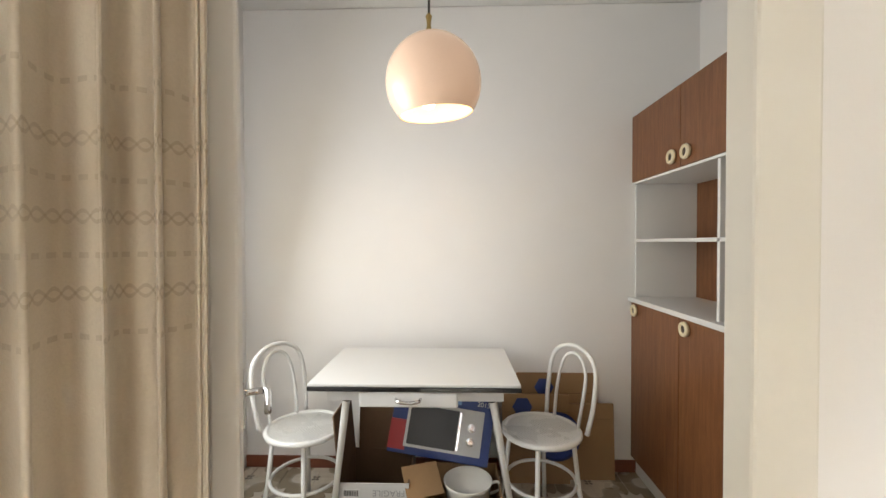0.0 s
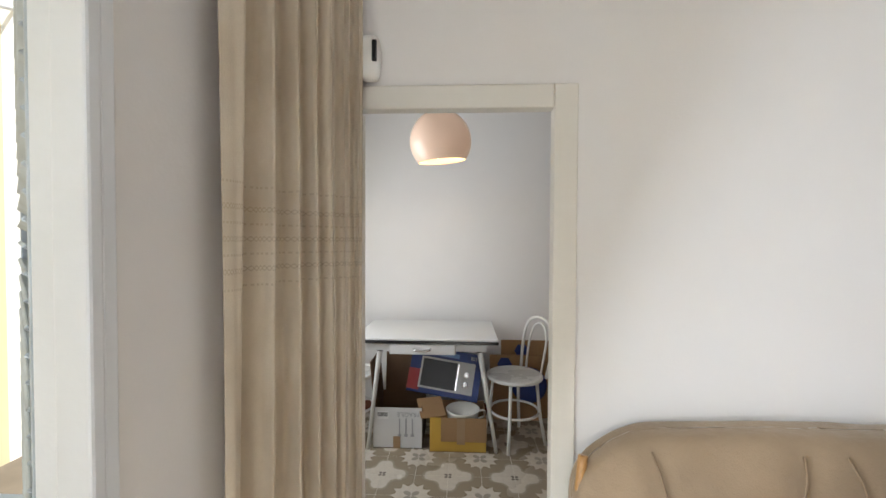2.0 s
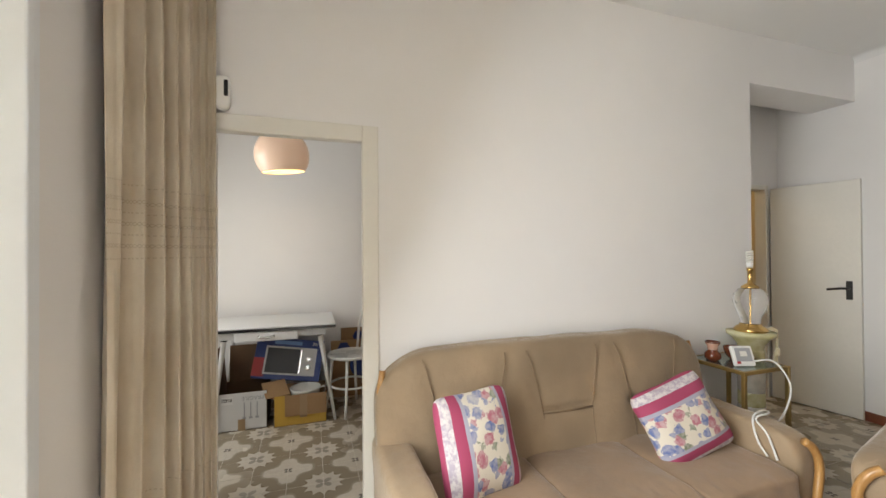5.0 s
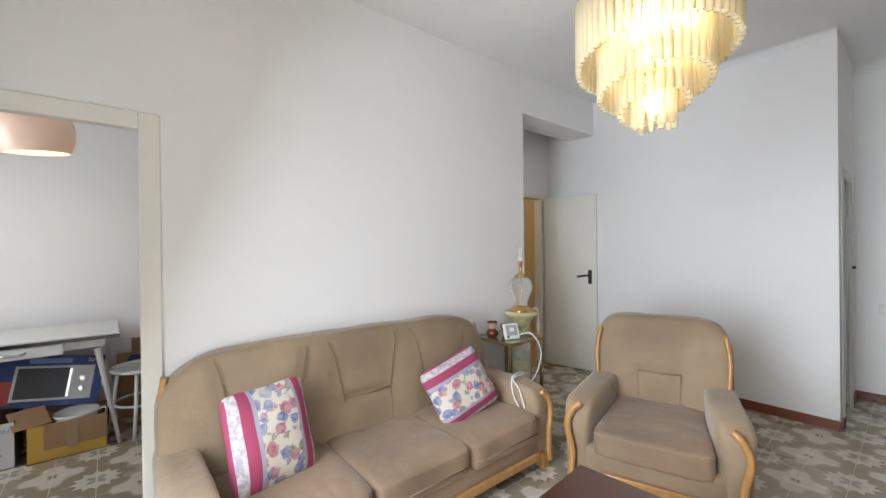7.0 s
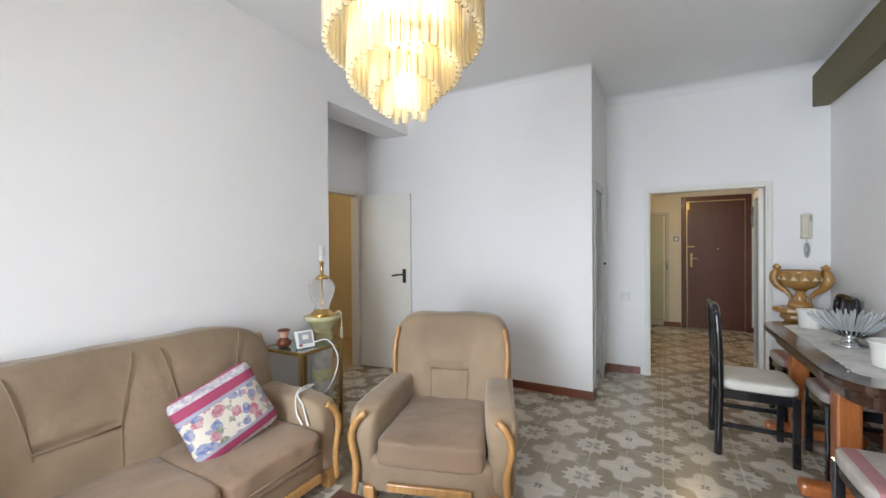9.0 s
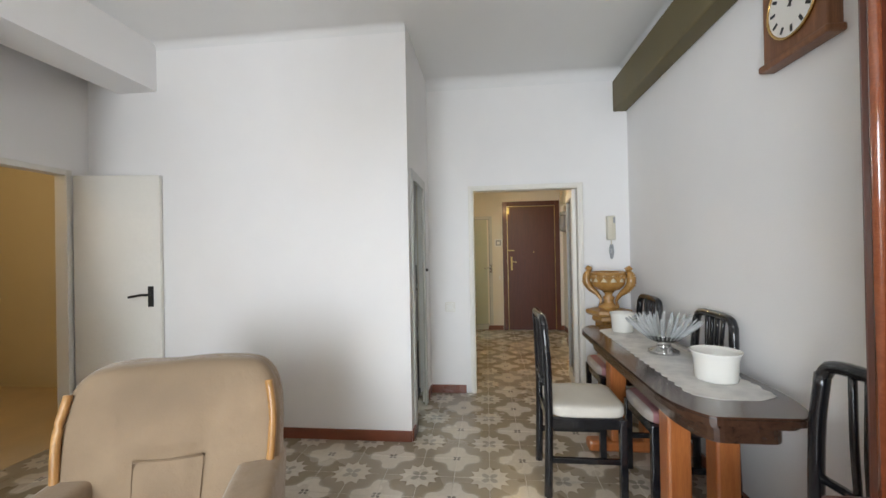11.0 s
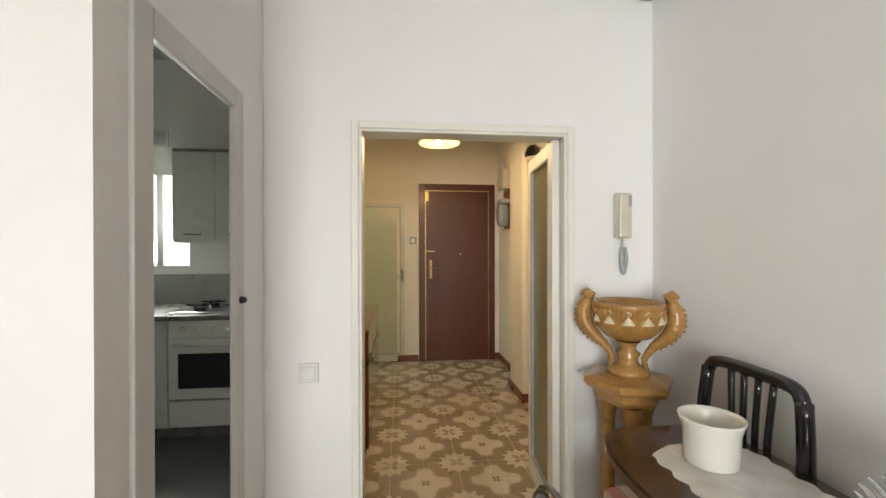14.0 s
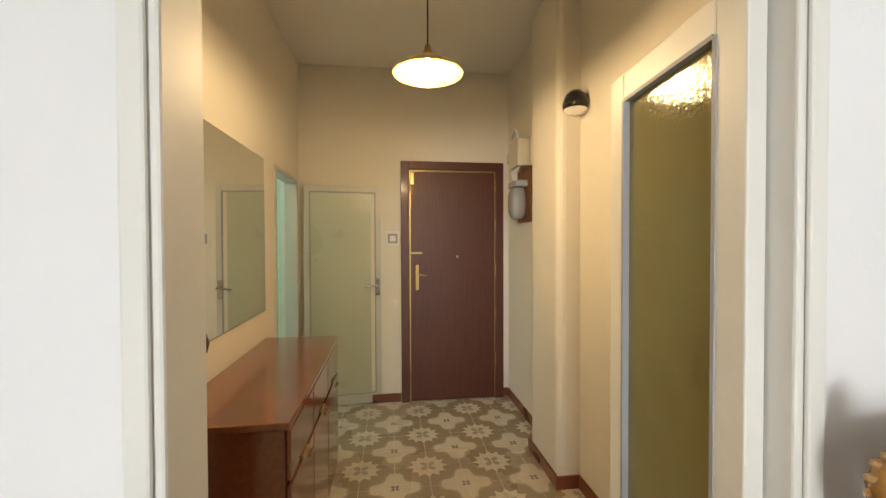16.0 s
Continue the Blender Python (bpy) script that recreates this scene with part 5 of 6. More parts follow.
def black_chair(at, turn, seat_mat, label):
    """Black lacquered chair, back on the +y side."""
    ob = thing("dining_chair", at, turn, label, "chair", "black dining chairs")
    w, d, zs, top = 0.42, 0.40, 0.44, 0.945
    for s in (-1, 1):
        part("back_post", bar(curve_points([(s * (w / 2 - 0.02), d / 2 + 0.006, 0), (s * (w / 2 - 0.02), d / 2 - 0.004, 0.43), (s * (w / 2 - 0.02), d / 2 + 0.002, 0.72), (s * (w / 2 - 0.035), d / 2 + 0.012, top - 0.035)], 5), 0.022, 10), M_BLACK, ob, smooth=True)
        part("front_leg", boxed(s * (w / 2 - 0.02) - 0.019, s * (w / 2 - 0.02) + 0.019, -d / 2, -d / 2 + 0.038, 0, zs - 0.02, bevel=0.005), M_BLACK, ob)
        part("side_rail", boxed(s * (w / 2 - 0.02) - 0.011, s * (w / 2 - 0.02) + 0.011, -d / 2 + 0.03, d / 2 - 0.01, zs - 0.075, zs - 0.02, bevel=0.003), M_BLACK, ob)
        part("stretcher", boxed(s * (w / 2 - 0.02) - 0.009, s * (w / 2 - 0.02) + 0.009, -d / 2 + 0.03, d / 2, 0.18, 0.21, bevel=0.003), M_BLACK, ob)
    part("front_rail", boxed(-w / 2 + 0.04, w / 2 - 0.04, -d / 2 + 0.008, -d / 2 + 0.03, zs - 0.075, zs - 0.02, bevel=0.003), M_BLACK, ob)
    part("back_rail", boxed(-w / 2 + 0.04, w / 2 - 0.04, d / 2 - 0.02, d / 2 + 0.004, zs - 0.07, zs - 0.02, bevel=0.003), M_BLACK, ob)
    part("top_rail", bar(curve_points([(-w / 2 + 0.035, d / 2 + 0.012, top - 0.045), (-w / 2 + 0.07, d / 2 + 0.016, top - 0.006), (0, d / 2 + 0.02, top), (w / 2 - 0.07, d / 2 + 0.016, top - 0.006), (w / 2 - 0.035, d / 2 + 0.012, top - 0.045)], 5), 0.021, 8), M_BLACK, ob, smooth=True)
    part("lower_rail", bar([(-w / 2 + 0.03, d / 2 + 0.003, 0.58), (0, d / 2 + 0.012, 0.585), (w / 2 - 0.03, d / 2 + 0.003, 0.58)], 0.014, 8), M_BLACK, ob, smooth=True)
    for k in range(4):
        x = -0.066 + k * 0.044
        part("back_slat", bar(curve_points([(x * 0.9, d / 2 + 0.01, 0.585), (x, d / 2 + 0.008, 0.74), (x * 1.2, d / 2 + 0.018, top - 0.01)], 4), 0.0105, 8), M_BLACK, ob, smooth=True)
    part("seat_pad", cushion_top(soft_box(0, -0.01, zs + 0.012, w - 0.01, d, 0.07, 8, 6.0), 0.003), seat_mat, ob, "upholstered pad", True)
    return ob


black_chair((4.25, -2.145, 0), 0, M_SEATWHITE, "black lacquered chair with off-white seat drawn out from the table")
black_chair((3.08, -2.465, 0), 180, M_STRIPE, "black lacquered chair with faded striped seat beside the cabinet")
black_chair((4.95, -2.60, 0), 180, M_STRIPE, "black lacquered chair with striped seat against the wall")
black_chair((4.19, -2.64, 0), 180, M_STRIPE, "black lacquered chair with striped seat between table and wall")

# carved urn on its stand
UX, UY = 5.375, -2.65
ob = thing("urn_stand", (UX, UY, 0), 20, "carved amber wood plant stand with three posts", "stand")
part("base", lathe([(0, 0), (0.15, 0), (0.155, 0.03), (0.13, 0.05), (0, 0.05)], 8), M_CARVED, ob)
for a in (20, 140, 260):
    c, s = math.cos(radians(a)), math.sin(radians(a))
    part("post", lathe([(0.035, 0.05), (0.04, 0.10), (0.028, 0.14), (0.030, 0.62), (0.04, 0.66), (0.04, 0.70)], 14, (0.085 * c, 0.085 * s, 0)), M_CARVED, ob, smooth=True)
part("collar", lathe([(0, 0.70), (0.12, 0.70), (0.135, 0.72), (0.13, 0.745), (0, 0.745)], 6), M_CARVED, ob)
part("top_plate", lathe([(0, 0.745), (0.165, 0.755), (0.185, 0.775), (0.18, 0.80), (0.10, 0.815), (0, 0.815)], 6), M_CARVED, ob)
ob = thing("carved_urn", (UX, UY, 0.815), 60, "amber carved urn with two dragon handles and white fan border", "urn")
part("stem", lathe([(0, 0), (0.085, 0), (0.08, 0.02), (0.045, 0.035), (0.035, 0.06), (0.05, 0.085), (0.03, 0.10), (0.033, 0.12), (0.05, 0.135)], 28), M_CARVED, ob, smooth=True)
part("bowl", lathe([(0.03, 0.135), (0.09, 0.155), (0.125, 0.19), (0.138, 0.225), (0.141, 0.285), (0.147, 0.30), (0.138, 0.302), (0.128, 0.28), (0.118, 0.22), (0.08, 0.18), (0, 0.165)], 36), M_CARVED, ob, smooth=True)
pale = plain("pale_carved_inlay", (0.68, 0.58, 0.38), 0.4)
tri = None
for k in range(12):
    if tri is None:
        bm = lathe([(0.026, 0), (0.018, 0.012), (0.006, 0.03), (0.012, 0.045), (0.0, 0.058)], 8, squash=0.35)
        o = part("inlay", bm, pale, ob, smooth=True)
        tri = o.data
    else:
        o = new("inlay", tri)
        o.parent = ob
    o.matrix_local = pose(0, 0, 0.222, 0, 0, 30 * k) @ pose(0, -0.139, 0)
for s in (-1, 1):
    body = curve_points([(s * 0.075, 0, 0.012), (s * 0.062, 0, 0.06), (s * 0.095, 0, 0.115), (s * 0.14, 0, 0.155), (s * 0.172, 0, 0.20), (s * 0.178, 0, 0.25), (s * 0.165, 0, 0.29), (s * 0.158, 0, 0.315)], 6)
    last = len(body) - 1
    tp = [0.38 + 0.95 * max(0.0, math.sin(math.pi * (k / last) ** 1.5)) ** 1.3 + 0.06 * math.sin(k * 2.2) for k in range(last + 1)]
    dragon = bar(body, 0.026, 10, tp)
    tube(dragon, [(s * 0.158, 0, 0.305), (s * 0.15, 0, 0.328), (s * 0.162, 0, 0.337), (s * 0.188, 0, 0.322)], 0.022, 8, (0.9, 1.1, 0.9, 0.35))
    part("dragon_handle", dragon, M_CARVED, ob, "carved dragon-shaped handle", True)
    scales = bmesh.new()
    for k in range(last // 3, last, 2):
        p, q = body[k], body[k + 1]
        out = Vector((q.z - p.z, 0, p.x - q.x)).normalized() * s
        out = out if out.x * s > 0 else -out
        tube(scales, [p + out * 0.018 * tp[k], p + out * (0.026 * tp[k] + 0.005)], 0.011, 6, (1.0, 0.4))
    part("crest", scales, M_CARVED, ob)

for k in range(12):
    shell = bmesh.new()
    for j in range(-2, 3):
        a = radians(30 * (k + 0.5) + j * 5.5)
        c, d = math.sin(a), -math.cos(a)
        tube(shell, [(0.136 * c, 0.136 * d, 0.228 + 0.006 * abs(j)), (0.1415 * math.sin(a + 0.03 * j), -0.1415 * math.cos(a + 0.03 * j), 0.282 - 0.006 * abs(j))], 0.0065, 6, (0.5, 1.0))
    part("carved_shell", shell, M_CARVED, ob, smooth=True)

# entry phone and switches
ob = thing("intercom_phone", (EAST, -2.735, 1.385), 0, "ivory wall intercom handset", "intercom")
part("case", boxed(-0.045, 0.0, -0.037, 0.037, 0, 0.215, bevel=0.010), M_IVORY, ob)
part("handset", boxed(-0.066, -0.046, -0.010, 0.038, 0.005, 0.21, bevel=0.009), M_IVORY, ob)
part("grille", boxed(-0.049, -0.045, -0.031, -0.016, 0.15, 0.20), M_GREYPRINT, ob)
part("cord_loop", bar([(-0.03, 0.0, 0.002), (-0.03, 0.0, -0.05)], 0.005), M_IVORY, ob)
part("cord_coil", bar(curve_points([(-0.03, 0.004, -0.04), (-0.035, 0.012, -0.10), (-0.035, 0.0, -0.16), (-0.03, -0.014, -0.10), (-0.03, -0.006, -0.04)], 5), 0.009, 8), M_GREYPRINT, ob, smooth=True)


def light_switch(at, turn, label):
    ob = thing("light_switch", at, turn, label, "switch")
    # Ivory rims behind plate and rocker are painted stand-ins for their thin shadow lines.
    part("shadow_outline", boxed(-0.0435, 0.0435, -0.003, 0, -0.0435, 0.0435), M_IVORY, ob)
    part("plate", boxed(-0.041, 0.041, -0.009, 0, -0.041, 0.041, bevel=0.004), M_WHITE, ob)
    part("shadow_gap", boxed(-0.0295, 0.0295, -0.0098, -0.009, -0.0295, 0.0295), M_IVORY, ob)
    part("rocker", boxed(-0.027, 0.027, -0.013, -0.009, -0.027, 0.027, bevel=0.003), M_WHITE, ob)


light_switch((EAST, -1.29, 0.795), -90, "white square light switch on the wall")

ob = thing("door_latch", (5.30, -1.112, 1.155), 0, "small dark door latch on the kitchen casing", "latch")
part("rose", lathe([(0, 0), (0.014, 0), (0.012, 0.012), (0.008, 0.02), (0, 0.02)], 14), M_DARKMETAL, ob, smooth=True).matrix_local = pose(0, 0, 0, 90, 0, 0)

# clock and display cabinet
ob = thing("wall_clock", (3.58, SOUTH, 2.06), 0, "wooden wall clock with white round dial", "clock")
part("case", boxed(-0.16, 0.17, 0.002, 0.055, 0.02, 0.37, bevel=0.006), M_TEAK, ob)
part("cornice", boxed(-0.175, 0.185, 0.002, 0.075, 0.37, 0.40, bevel=0.008), M_REDWOOD, ob)
part("foot_moulding", boxed(-0.175, 0.185, 0.002, 0.07, 0.0, 0.03, bevel=0.008), M_TEAK, ob)
part("dial", moved(lathe([(0, 0), (0.125, 0), (0.125, 0.006), (0, 0.006)], 36), pose(0, 0.055, 0.205, -90, 0, 0)), M_CERAMIC, ob)
part("bezel", bar([(0.128 * math.cos(k * math.pi / 18), 0.062, 0.205 + 0.128 * math.sin(k * math.pi / 18)) for k in range(36)], 0.006, 6, closed=True), M_BRASS, ob, smooth=True)
for k in range(12):
    a = math.pi * k / 6
    part("hour_mark", moved(boxed(-0.006, 0.006, 0.0615, 0.063, 0.085, 0.112), pose(0, 0, 0.205) @ pose(0, 0, 0, 0, math.degrees(a), 0)), M_BLACK, ob)
for ang, ln in ((-62, 0.06), (8, 0.09)):
    part("clock_hand", moved(boxed(-0.004, 0.004, 0.0635, 0.065, -0.015, ln), pose(0, 0, 0.205) @ pose(0, 0, 0, 0, ang, 0)), M_BLACK, ob)

ob = thing("display_cabinet", (0, 0, 0), 0, "tall dark mahogany wall cabinet with brass hinges", "cabinet")
part("base", boxed(0.9, 2.855, SOUTH + 0.003, -2.40, 0, 0.72, bevel=0.008), M_TEAK, ob)
part("base_top", boxed(0.88, 2.875, SOUTH + 0.003, -2.375, 0.72, 0.75, bevel=0.010), M_REDWOOD, ob)
part("upper_body", boxed(0.9, 2.84, SOUTH + 0.003, -2.49, 0.75, 2.45, bevel=0.006), M_REDWOOD, ob)
part("pilaster", boxed(2.76, 2.86, -2.49, -2.46, 0.75, 2.40, bevel=0.012), M_REDWOOD, ob)
part("pilaster_bead", bar([(2.81, -2.455, 0.78), (2.81, -2.455, 2.35)], 0.012), M_MAHOG, ob, smooth=True)
part("cornice", boxed(0.85, 2.90, SOUTH + 0.003, -2.46, 2.45, 2.51, bevel=0.015), M_REDWOOD, ob)
for k in range(3):
    part("door", boxed(0.93 + k * 0.61, 1.52 + k * 0.61, -2.49, -2.468, 0.79, 2.38, bevel=0.008), M_REDWOOD, ob)
part("brass_strip", boxed(2.841, 2.846, -2.60, -2.585, 0.9, 1.25, bevel=0.002), M_BRASS, ob)

# ---- hall ----
ob = thing("sideboard", (0, 0, 0), 0, "glossy reddish mahogany sideboard with drawers and doors", "sideboard")
part("body", boxed(6.37, 7.56, -1.47, -1.055, 0.03, 0.79, bevel=0.004), M_MAHOG, ob)
part("worktop", boxed(6.35, 7.58, -1.49, -1.053, 0.79, 0.815, bevel=0.004), M_MAHOG, ob)
for k in range(3):
    x0 = 6.375 + k * 0.395
    d = part("drawer", boxed(x0 + 0.004, x0 + 0.388, -1.486, -1.47, 0.61, 0.78, bevel=0.003), M_MAHOG, ob)
    part("pull", boxed(x0 + 0.15, x0 + 0.24, -1.494, -1.487, 0.605, 0.615, bevel=0.002), M_OLDBRASS, d)
    d = part("door", boxed(x0 + 0.004, x0 + 0.388, -1.486, -1.47, 0.05, 0.592, bevel=0.003), M_MAHOG, ob)
    part("pull", boxed(x0 + 0.30, x0 + 0.36, -1.494, -1.487, 0.53, 0.54, bevel=0.002), M_OLDBRASS, d)
ob = thing("wall_mirror", (0, 0, 0), 0, "large frameless wall mirror above the sideboard", "mirror")
part("mirror_glass", boxed(6.20, 7.56, -1.062, -1.052, 0.985, 1.905, bevel=0.003), M_MIRROR, ob)
part("backing", boxed(6.197, 7.563, -1.0525, -1.0505, 0.982, 1.908), M_BLACK, ob)
ob = thing("hall_pendant_lamp", (6.76, -1.98, 0), 0, "yellow-cream enamel saucer pendant lamp, lit", "lamp")
prof = [(0.022, 2.215), (0.03, 2.205), (0.06, 2.19), (0.11, 2.165), (0.152, 2.135), (0.153, 2.131)]
part("shade", lathe(prof, 40), M_ENAMELYELLOW, ob, smooth=True)
part("shade_lining", lathe([(r * 0.985, z - 0.004) for r, z in prof], 40), M_ENAMELYELLOW, ob, smooth=True)
part("cap", lathe([(0, 2.25), (0.012, 2.25), (0.016, 2.23), (0.024, 2.213), (0, 2.213)], 18), M_OLDBRASS, ob, smooth=True)
part("cord", bar([(0, 0, 2.245), (0, 0, H)], 0.0035, 6), M_DARKMETAL, ob)
part("bulb", lathe([(0, -0.035), (0.014, -0.03), (0.022, -0.005), (0.02, 0.02), (0.012, 0.05), (0, 0.055)], 16, (0, 0, 2.145)), M_BULB, ob, smooth=True)
ob = thing("thermostat", (8.53, -1.835, 1.43), -90, "white square thermostat with grey display", "thermostat")
part("case", boxed(-0.062, 0.062, -0.02, 0, -0.062, 0.062, bevel=0.005), M_WHITE, ob)
part("display", boxed(-0.042, 0.042, -0.0225, -0.0202, -0.042, 0.042), M_GREYPRINT, ob)
part("display_core", boxed(-0.024, 0.024, -0.025, -0.0228, -0.024, 0.024), M_WHITE, ob)
ob = thing("door_sensor", (8.53, -1.85, 0.86), -90, "small white door sensor", "sensor")
part("case", boxed(-0.012, 0.012, -0.018, 0, -0.03, 0.03, bevel=0.003), M_WHITE, ob)
ob = thing("wall_sconce", (7.09, SOUTH + 0.025, 2.145), 0, "black and white round wall sconce", "lamp")
part("dome", moved(lathe([(0.0, 0.075), (0.03, 0.07), (0.055, 0.045), (0.07, 0.0), (0.066, -0.028), (0, -0.028)], 24), pose(0, 0.06, 0)), M_BLACK, ob, smooth=True)
part("diffuser", moved(lathe([(0.062, -0.026), (0.048, -0.045), (0.03, -0.056), (0, -0.06)], 24), pose(0, 0.06, 0)), M_WHITE, ob, smooth=True)
part("bracket", boxed(-0.03, 0.03, 0, 0.02, -0.05, 0.05, bevel=0.006), M_WHITE, ob)
ob = thing("fuse_box", (8.05, SOUTH + 0.025, 1.55), 0, "old meter board with beige boxes, cables and a grey meter", "fuse box")
part("board", boxed(-0.16, 0.16, 0, 0.02, 0.0, 0.42, bevel=0.003), M_TEAK, ob)
part("meter", soft_box(0.0, 0.075, 0.15, 0.16, 0.13, 0.26, 8, 3.0), plain("grey_meter_glass", (0.30, 0.30, 0.31), 0.2), ob, smooth=True)
part("meter_cap", boxed(-0.10, 0.10, 0.02, 0.12, 0.27, 0.32, bevel=0.01), M_GREYPRINT, ob)
part("beige_box", boxed(-0.09, 0.13, 0.0, 0.10, 0.43, 0.64, bevel=0.008), M_IVORY, ob)
part("beige_box", boxed(0.20, 0.33, 0.0, 0.06, 0.52, 0.60, bevel=0.006), M_IVORY, ob)
part("conduit", bar(curve_points([(0.05, 0.05, 0.63), (0.06, 0.06, 0.72), (0.15, 0.05, 0.76), (0.30, 0.03, 0.72)], 5), 0.010, 8), M_WHITE, ob, smooth=True)
for k in range(3):
    part("wire", bar(curve_points([(-0.06 + 0.05 * k, 0.06, 0.44), (-0.05 + 0.05 * k, 0.10, 0.38), (-0.04 + 0.03 * k, 0.09, 0.31)], 4), 0.006, 6), M_WHITE, ob, smooth=True)

# ---- kitchen ----
ob = thing("kitchen_base_unit", (0, 0, 0), 0, "pale laminate corner base unit", "cabinet", "kitchen base units")
part("body", boxed(6.72, 7.295, -0.10, 0.94, 0.10, 0.85), M_KITCHEN, ob)
part("plinth", boxed(6.78, 7.295, -0.96, 0.94, 0.005, 0.10), M_COUNTER, ob)
part("door", boxed(6.70, 6.72, -0.095, 0.235, 0.105, 0.845, bevel=0.003), M_KITCHEN, ob)
part("handle", bar(curve_points([(6.70, 0.10, 0.775), (6.675, 0.11, 0.772), (6.675, 0.19, 0.772), (6.70, 0.20, 0.775)], 4), 0.006), M_CHROME, ob, smooth=True)
ob = thing("kitchen_base_unit", (0, 0, 0), 0, "pale laminate base unit along the kitchen wall", "cabinet", "kitchen base units")
part("body", boxed(4.9, 6.71, 0.26, 0.945, 0.10, 0.85), M_KITCHEN, ob)
part("plinth", boxed(4.9, 6.77, 0.31, 0.94, 0.005, 0.10), M_COUNTER, ob)
for k in range(4):
    part("door", boxed(4.905 + k * 0.44, 5.34 + k * 0.44, 0.24, 0.26, 0.105, 0.845, bevel=0.003), M_KITCHEN, ob)
ob = thing("oven", (0, 0, 0), 0, "white built-in oven with black window", "oven")
part("body", boxed(6.705, 7.29, -0.70, -0.105, 0.30, 0.85, bevel=0.003), M_WHITE, ob)
part("drawer", boxed(6.705, 7.29, -0.70, -0.105, 0.105, 0.285, bevel=0.004), M_WHITE, ob)
part("control_panel", boxed(6.694, 6.705, -0.695, -0.11, 0.73, 0.845, bevel=0.003), M_WHITE, ob)
part("oven_door", boxed(6.685, 6.705, -0.695, -0.11, 0.305, 0.72, bevel=0.006), M_WHITE, ob)
part("window", boxed(6.681, 6.685, -0.63, -0.175, 0.38, 0.62), M_SCREEN, ob)
part("handle", bar([(6.66, -0.66, 0.685), (6.66, -0.15, 0.685)], 0.011), M_WHITE, ob, smooth=True)
for k in range(4):
    part("knob", lathe([(0, 0), (0.018, 0), (0.015, 0.018), (0, 0.02)], 14), M_WHITE, ob, smooth=True).matrix_local = pose(6.694, -0.20 - k * 0.1, 0.785, 0, -90, 0)
ob = thing("worktop", (0, 0, 0), 0, "grey granite kitchen worktop in an L", "worktop")
part("slab", boxed(6.66, 7.298, -0.96, 0.945, 0.85, 0.885, bevel=0.006), M_COUNTER, ob)
part("slab", boxed(4.9, 6.66, 0.21, 0.945, 0.85, 0.885, bevel=0.006), M_COUNTER, ob)
ob = thing("gas_hob", (6.98, -0.36, 0.885), 0, "black gas hob with pan grates", "hob")
part("plate", boxed(-0.24, 0.26, -0.27, 0.27, 0, 0.012, bevel=0.004), M_CHROME, ob)
for x in (-0.11, 0.12):
    for y in (-0.13, 0.13):
        part("grate", bar([(x - 0.09, y, 0.04), (x + 0.09, y, 0.04)], 0.006, 6), M_BLACK, ob)
        part("grate", bar([(x, y - 0.09, 0.04), (x, y + 0.09, 0.04)], 0.006, 6), M_BLACK, ob)
        part("burner", lathe([(0, 0.012), (0.04, 0.012), (0.035, 0.026), (0, 0.028)], 16, (x, y, 0)), M_BLACK, ob)
for nm, x0, x1, y0, y1, lab in (("kitchen_wall_unit", 5.30, 7.285, 0.60, 0.945, "pale glossy wall cabinets with chrome handles"), ("kitchen_wall_unit", 7.0, 7.295, -0.60, 0.02, "pale wall cabinet beside the window")):
    ob = thing(nm, (0, 0, 0), 0, lab, "cabinet", "kitchen wall units")
    part("body", boxed(x0, x1, y0, y1, 1.40, 2.08, bevel=0.003), M_KITCHEN, ob)
    part("cornice", boxed(x0 - 0.01, x1, y0 - 0.012, y1, 2.08, 2.10), M_COUNTER, ob)
    part("light_rail", boxed(x0, x1, y0 - 0.008, y1, 1.385, 1.40), M_WHITE, ob)
    if x0 == 7.0:
        for a, b in ((-0.598, -0.29), (-0.286, 0.018)):
            d = part("door", boxed(x0 - 0.02, x0, a, b, 1.405, 2.075, bevel=0.003), M_KITCHEN, ob)
            part("handle", bar([(x0 - 0.035, a + 0.09, 1.45), (x0 - 0.035, b - 0.09, 1.45)], 0.006), M_CHROME, d)
    else:
        for k in range(4):
            d = part("door", boxed(x0 + 0.42 * k + 0.004, x0 + 0.42 * (k + 1) - 0.004, y0 - 0.02, y0, 1.405, 2.075, bevel=0.003), M_KITCHEN, ob)
            part("handle", bar([(x0 + 0.42 * k + 0.12, y0 - 0.035, 1.45), (x0 + 0.42 * k + 0.30, y0 - 0.035, 1.45)], 0.006), M_CHROME, d)
ob = thing("window_1", (0, 0, 0), 0, "white kitchen casement window, bright outside", "window", kind="structure")
for d in ((7.30, 7.345, 0.02, 0.055, 1.14, 2.01), (7.30, 7.345, 0.515, 0.55, 1.14, 2.01), (7.30, 7.345, 0.055, 0.515, 1.14, 1.20), (7.30, 7.345, 0.055, 0.515, 1.95, 2.01), (7.295, 7.345, 0.255, 0.305, 1.20, 1.95)):
    part("window_frame", boxed(*d, bevel=0.004), M_WHITE, ob)
pane = part("pane", boxed(7.33, 7.335, 0.055, 0.515, 1.20, 1.95), M_GLASS, ob)
pane.visible_shadow = False
# Emissive panel added close behind the pane in place of the bright outdoors.
slab("backdrop", (7.405, 7.415, -0.3, 0.85, 0.9, 2.3), M_DAY, "glowing panel standing in for daylight outside the kitchen window", kind="structure", category="backdrop")
slab("wall_kitchen_splash", (7.288, 7.299, -0.96, 0.94, 0.886, 1.13), M_KTILE, "grey tiled splashback", category="wall")
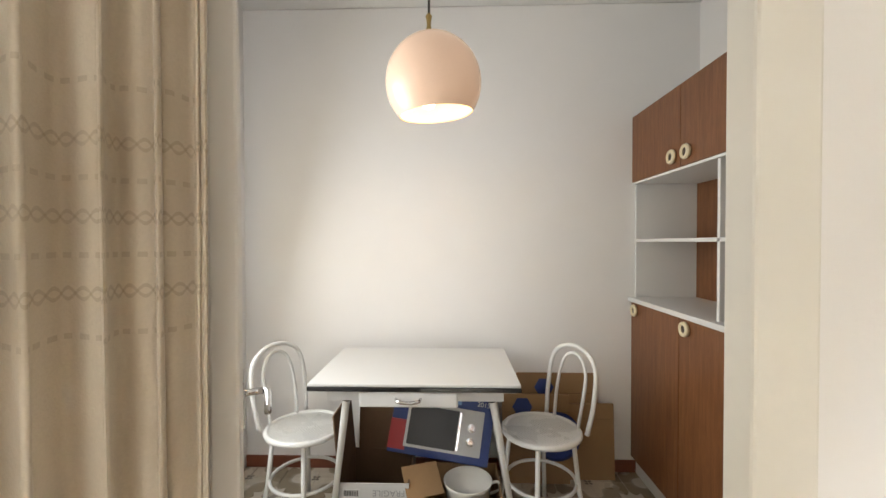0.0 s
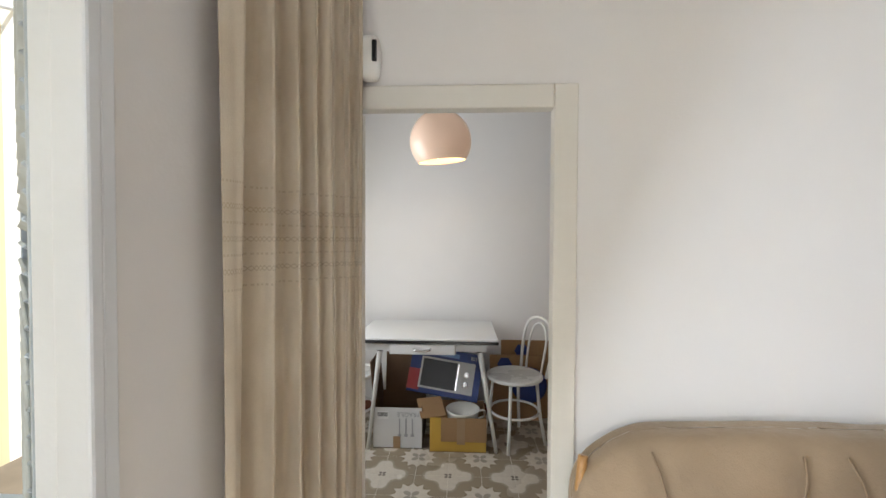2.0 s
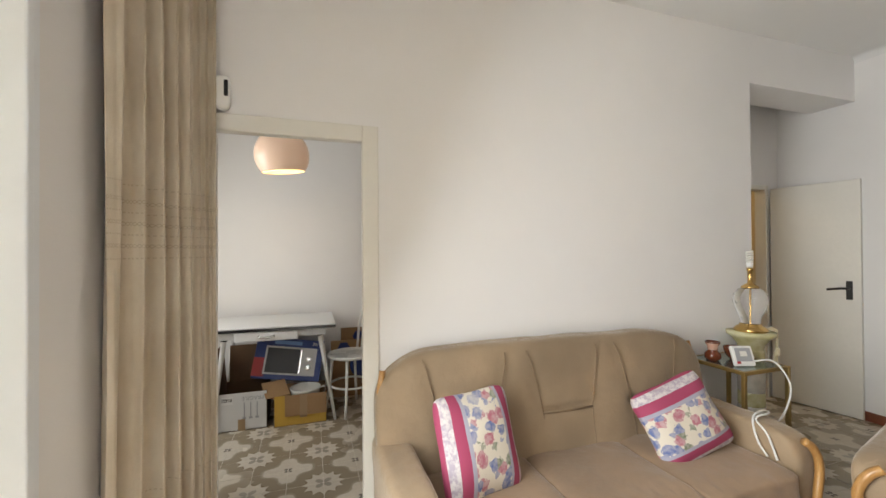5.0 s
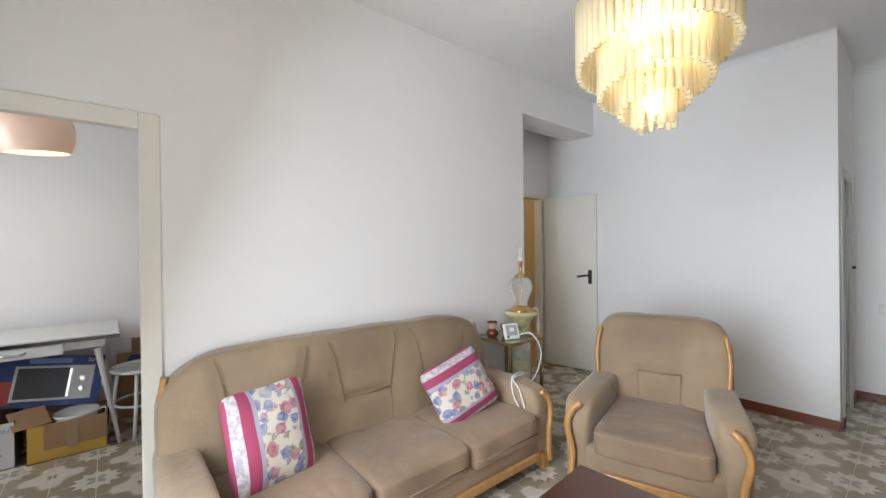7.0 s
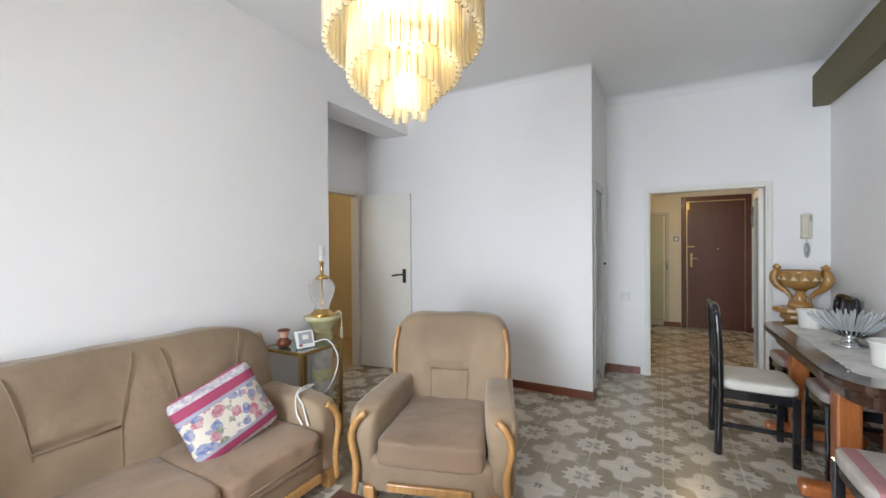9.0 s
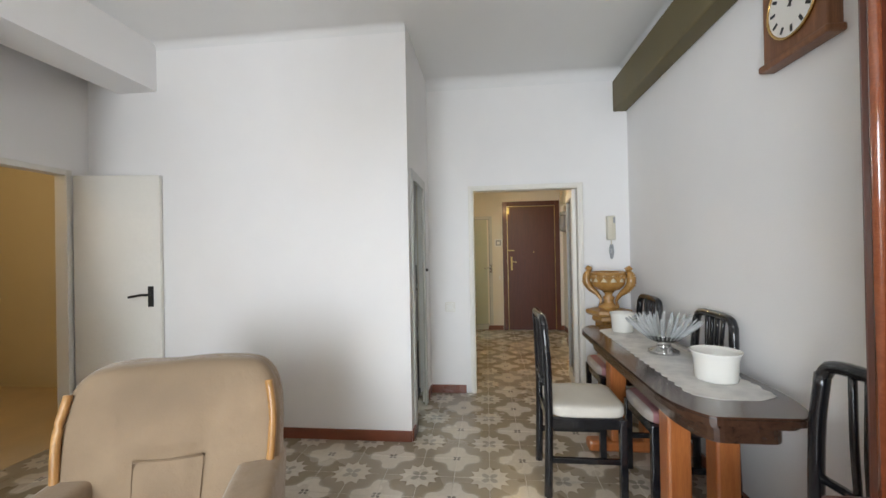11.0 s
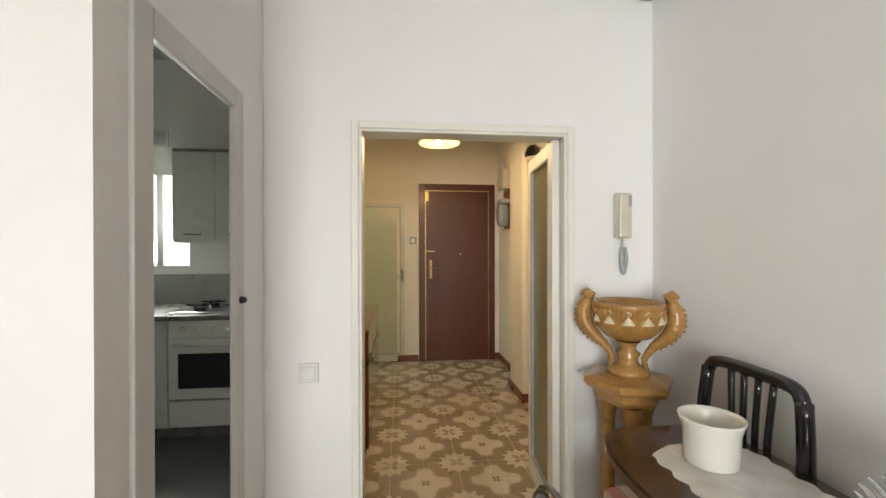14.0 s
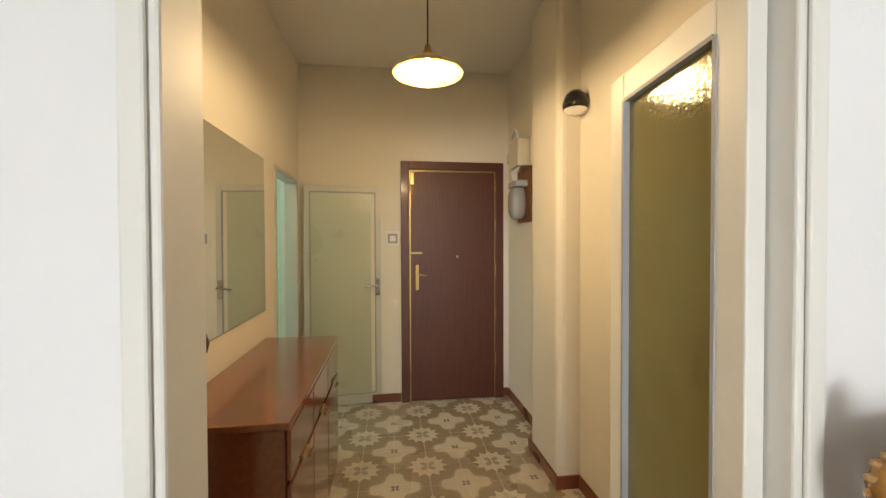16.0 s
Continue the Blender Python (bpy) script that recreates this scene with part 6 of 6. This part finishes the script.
slab("wall_kitchen_splash_side", (4.9, 7.288, 0.938, 0.949, 0.886, 1.385), M_KTILE, "grey tiled splashback", category="wall")
ob = thing("vent_grille", (7.299, 0.28, 2.25), 0, "beige square kitchen vent", "vent")
part("frame", boxed(-0.012, 0, -0.07, 0.07, -0.07, 0.07, bevel=0.003), M_IVORY, ob)
part("slats", boxed(-0.016, -0.012, -0.055, 0.055, -0.055, 0.055), M_GREYPRINT, ob)

# bathroom tiles seen past the open door
bath = thing("bathroom_tiling", (0, 0, 0), 0, "mint green bathroom wall tiles", "tiles", kind="structure")
base = boxed(-0.096, 0.096, -0.004, 0.004, -0.096, 0.096, bevel=0.002, seg=1)
first = part("tile", base, M_BATH, bath)
first.matrix_local = pose(8.524, -0.7, 0.2, 0, 0, 90)
for i in range(7):
    for j in range(10):
        if i or j:
            o = new("tile", first.data)
            o.parent = bath
            o.matrix_local = pose(8.524, -0.7 + 0.2 * i, 0.2 + 0.2 * j, 0, 0, 90)

# ---- floor tiles ----
T = PITCH / 2
floor = bpy.data.objects["floor"]
bm = boxed(-T / 2 + 0.0017, T / 2 - 0.0017, -T / 2 + 0.0017, T / 2 - 0.0017, -0.012, 0.0, bevel=0.0012, seg=1)
RECTS = ((WEST, EAST, SOUTH, NORTH), (3.43, 4.61, NORTH, 1.35), (-0.99, 1.83, NORTH, 2.79), (EAST, 8.50, SOUTH + 0.03, -1.06))
verts, faces = [], []
count = 0
proto = part("tile", bm, M_TILE, floor)
pv = [v.co.copy() for v in proto.data.vertices]
pf = [tuple(p.vertices) for p in proto.data.polygons]
used = False
for i in range(-8, 46):
    for j in range(-24, 14):
        x, y = STAR_X + (i + 0.5) * T, STAR_Y + (j + 0.5) * T
        if not any(a - T / 2 < x < b + T / 2 and c - T / 2 < y < d + T / 2 for a, b, c, d in RECTS):
            continue
        near = (2.9 < x < 5.6 and -2.35 < y < -0.75) or (5.6 < x < 8.5 and -2.75 < y < -1.5) or (0.0 < x < 0.8 and 1.0 < y < 2.15)
        tilt = random.uniform(-0.0004, 0.0004)
        if near and count < 300:
            count += 1
            if not used:
                proto.matrix_local = pose(x, y, tilt)
                used = True
                continue
            o = new("tile", proto.data)
            o.parent = floor
            o.matrix_local = pose(x, y, tilt)
        else:
            k = len(verts)
            verts += [(v.x + x, v.y + y, v.z + tilt) for v in pv]
            faces += [tuple(q + k for q in f) for f in pf]
mesh = bpy.data.meshes.new("tile_field")
mesh.from_pydata(verts, [], faces)
mesh.materials.append(M_TILE)
o = new("tile_field", mesh)
o.parent = floor
tagged(o, kind="stuff")
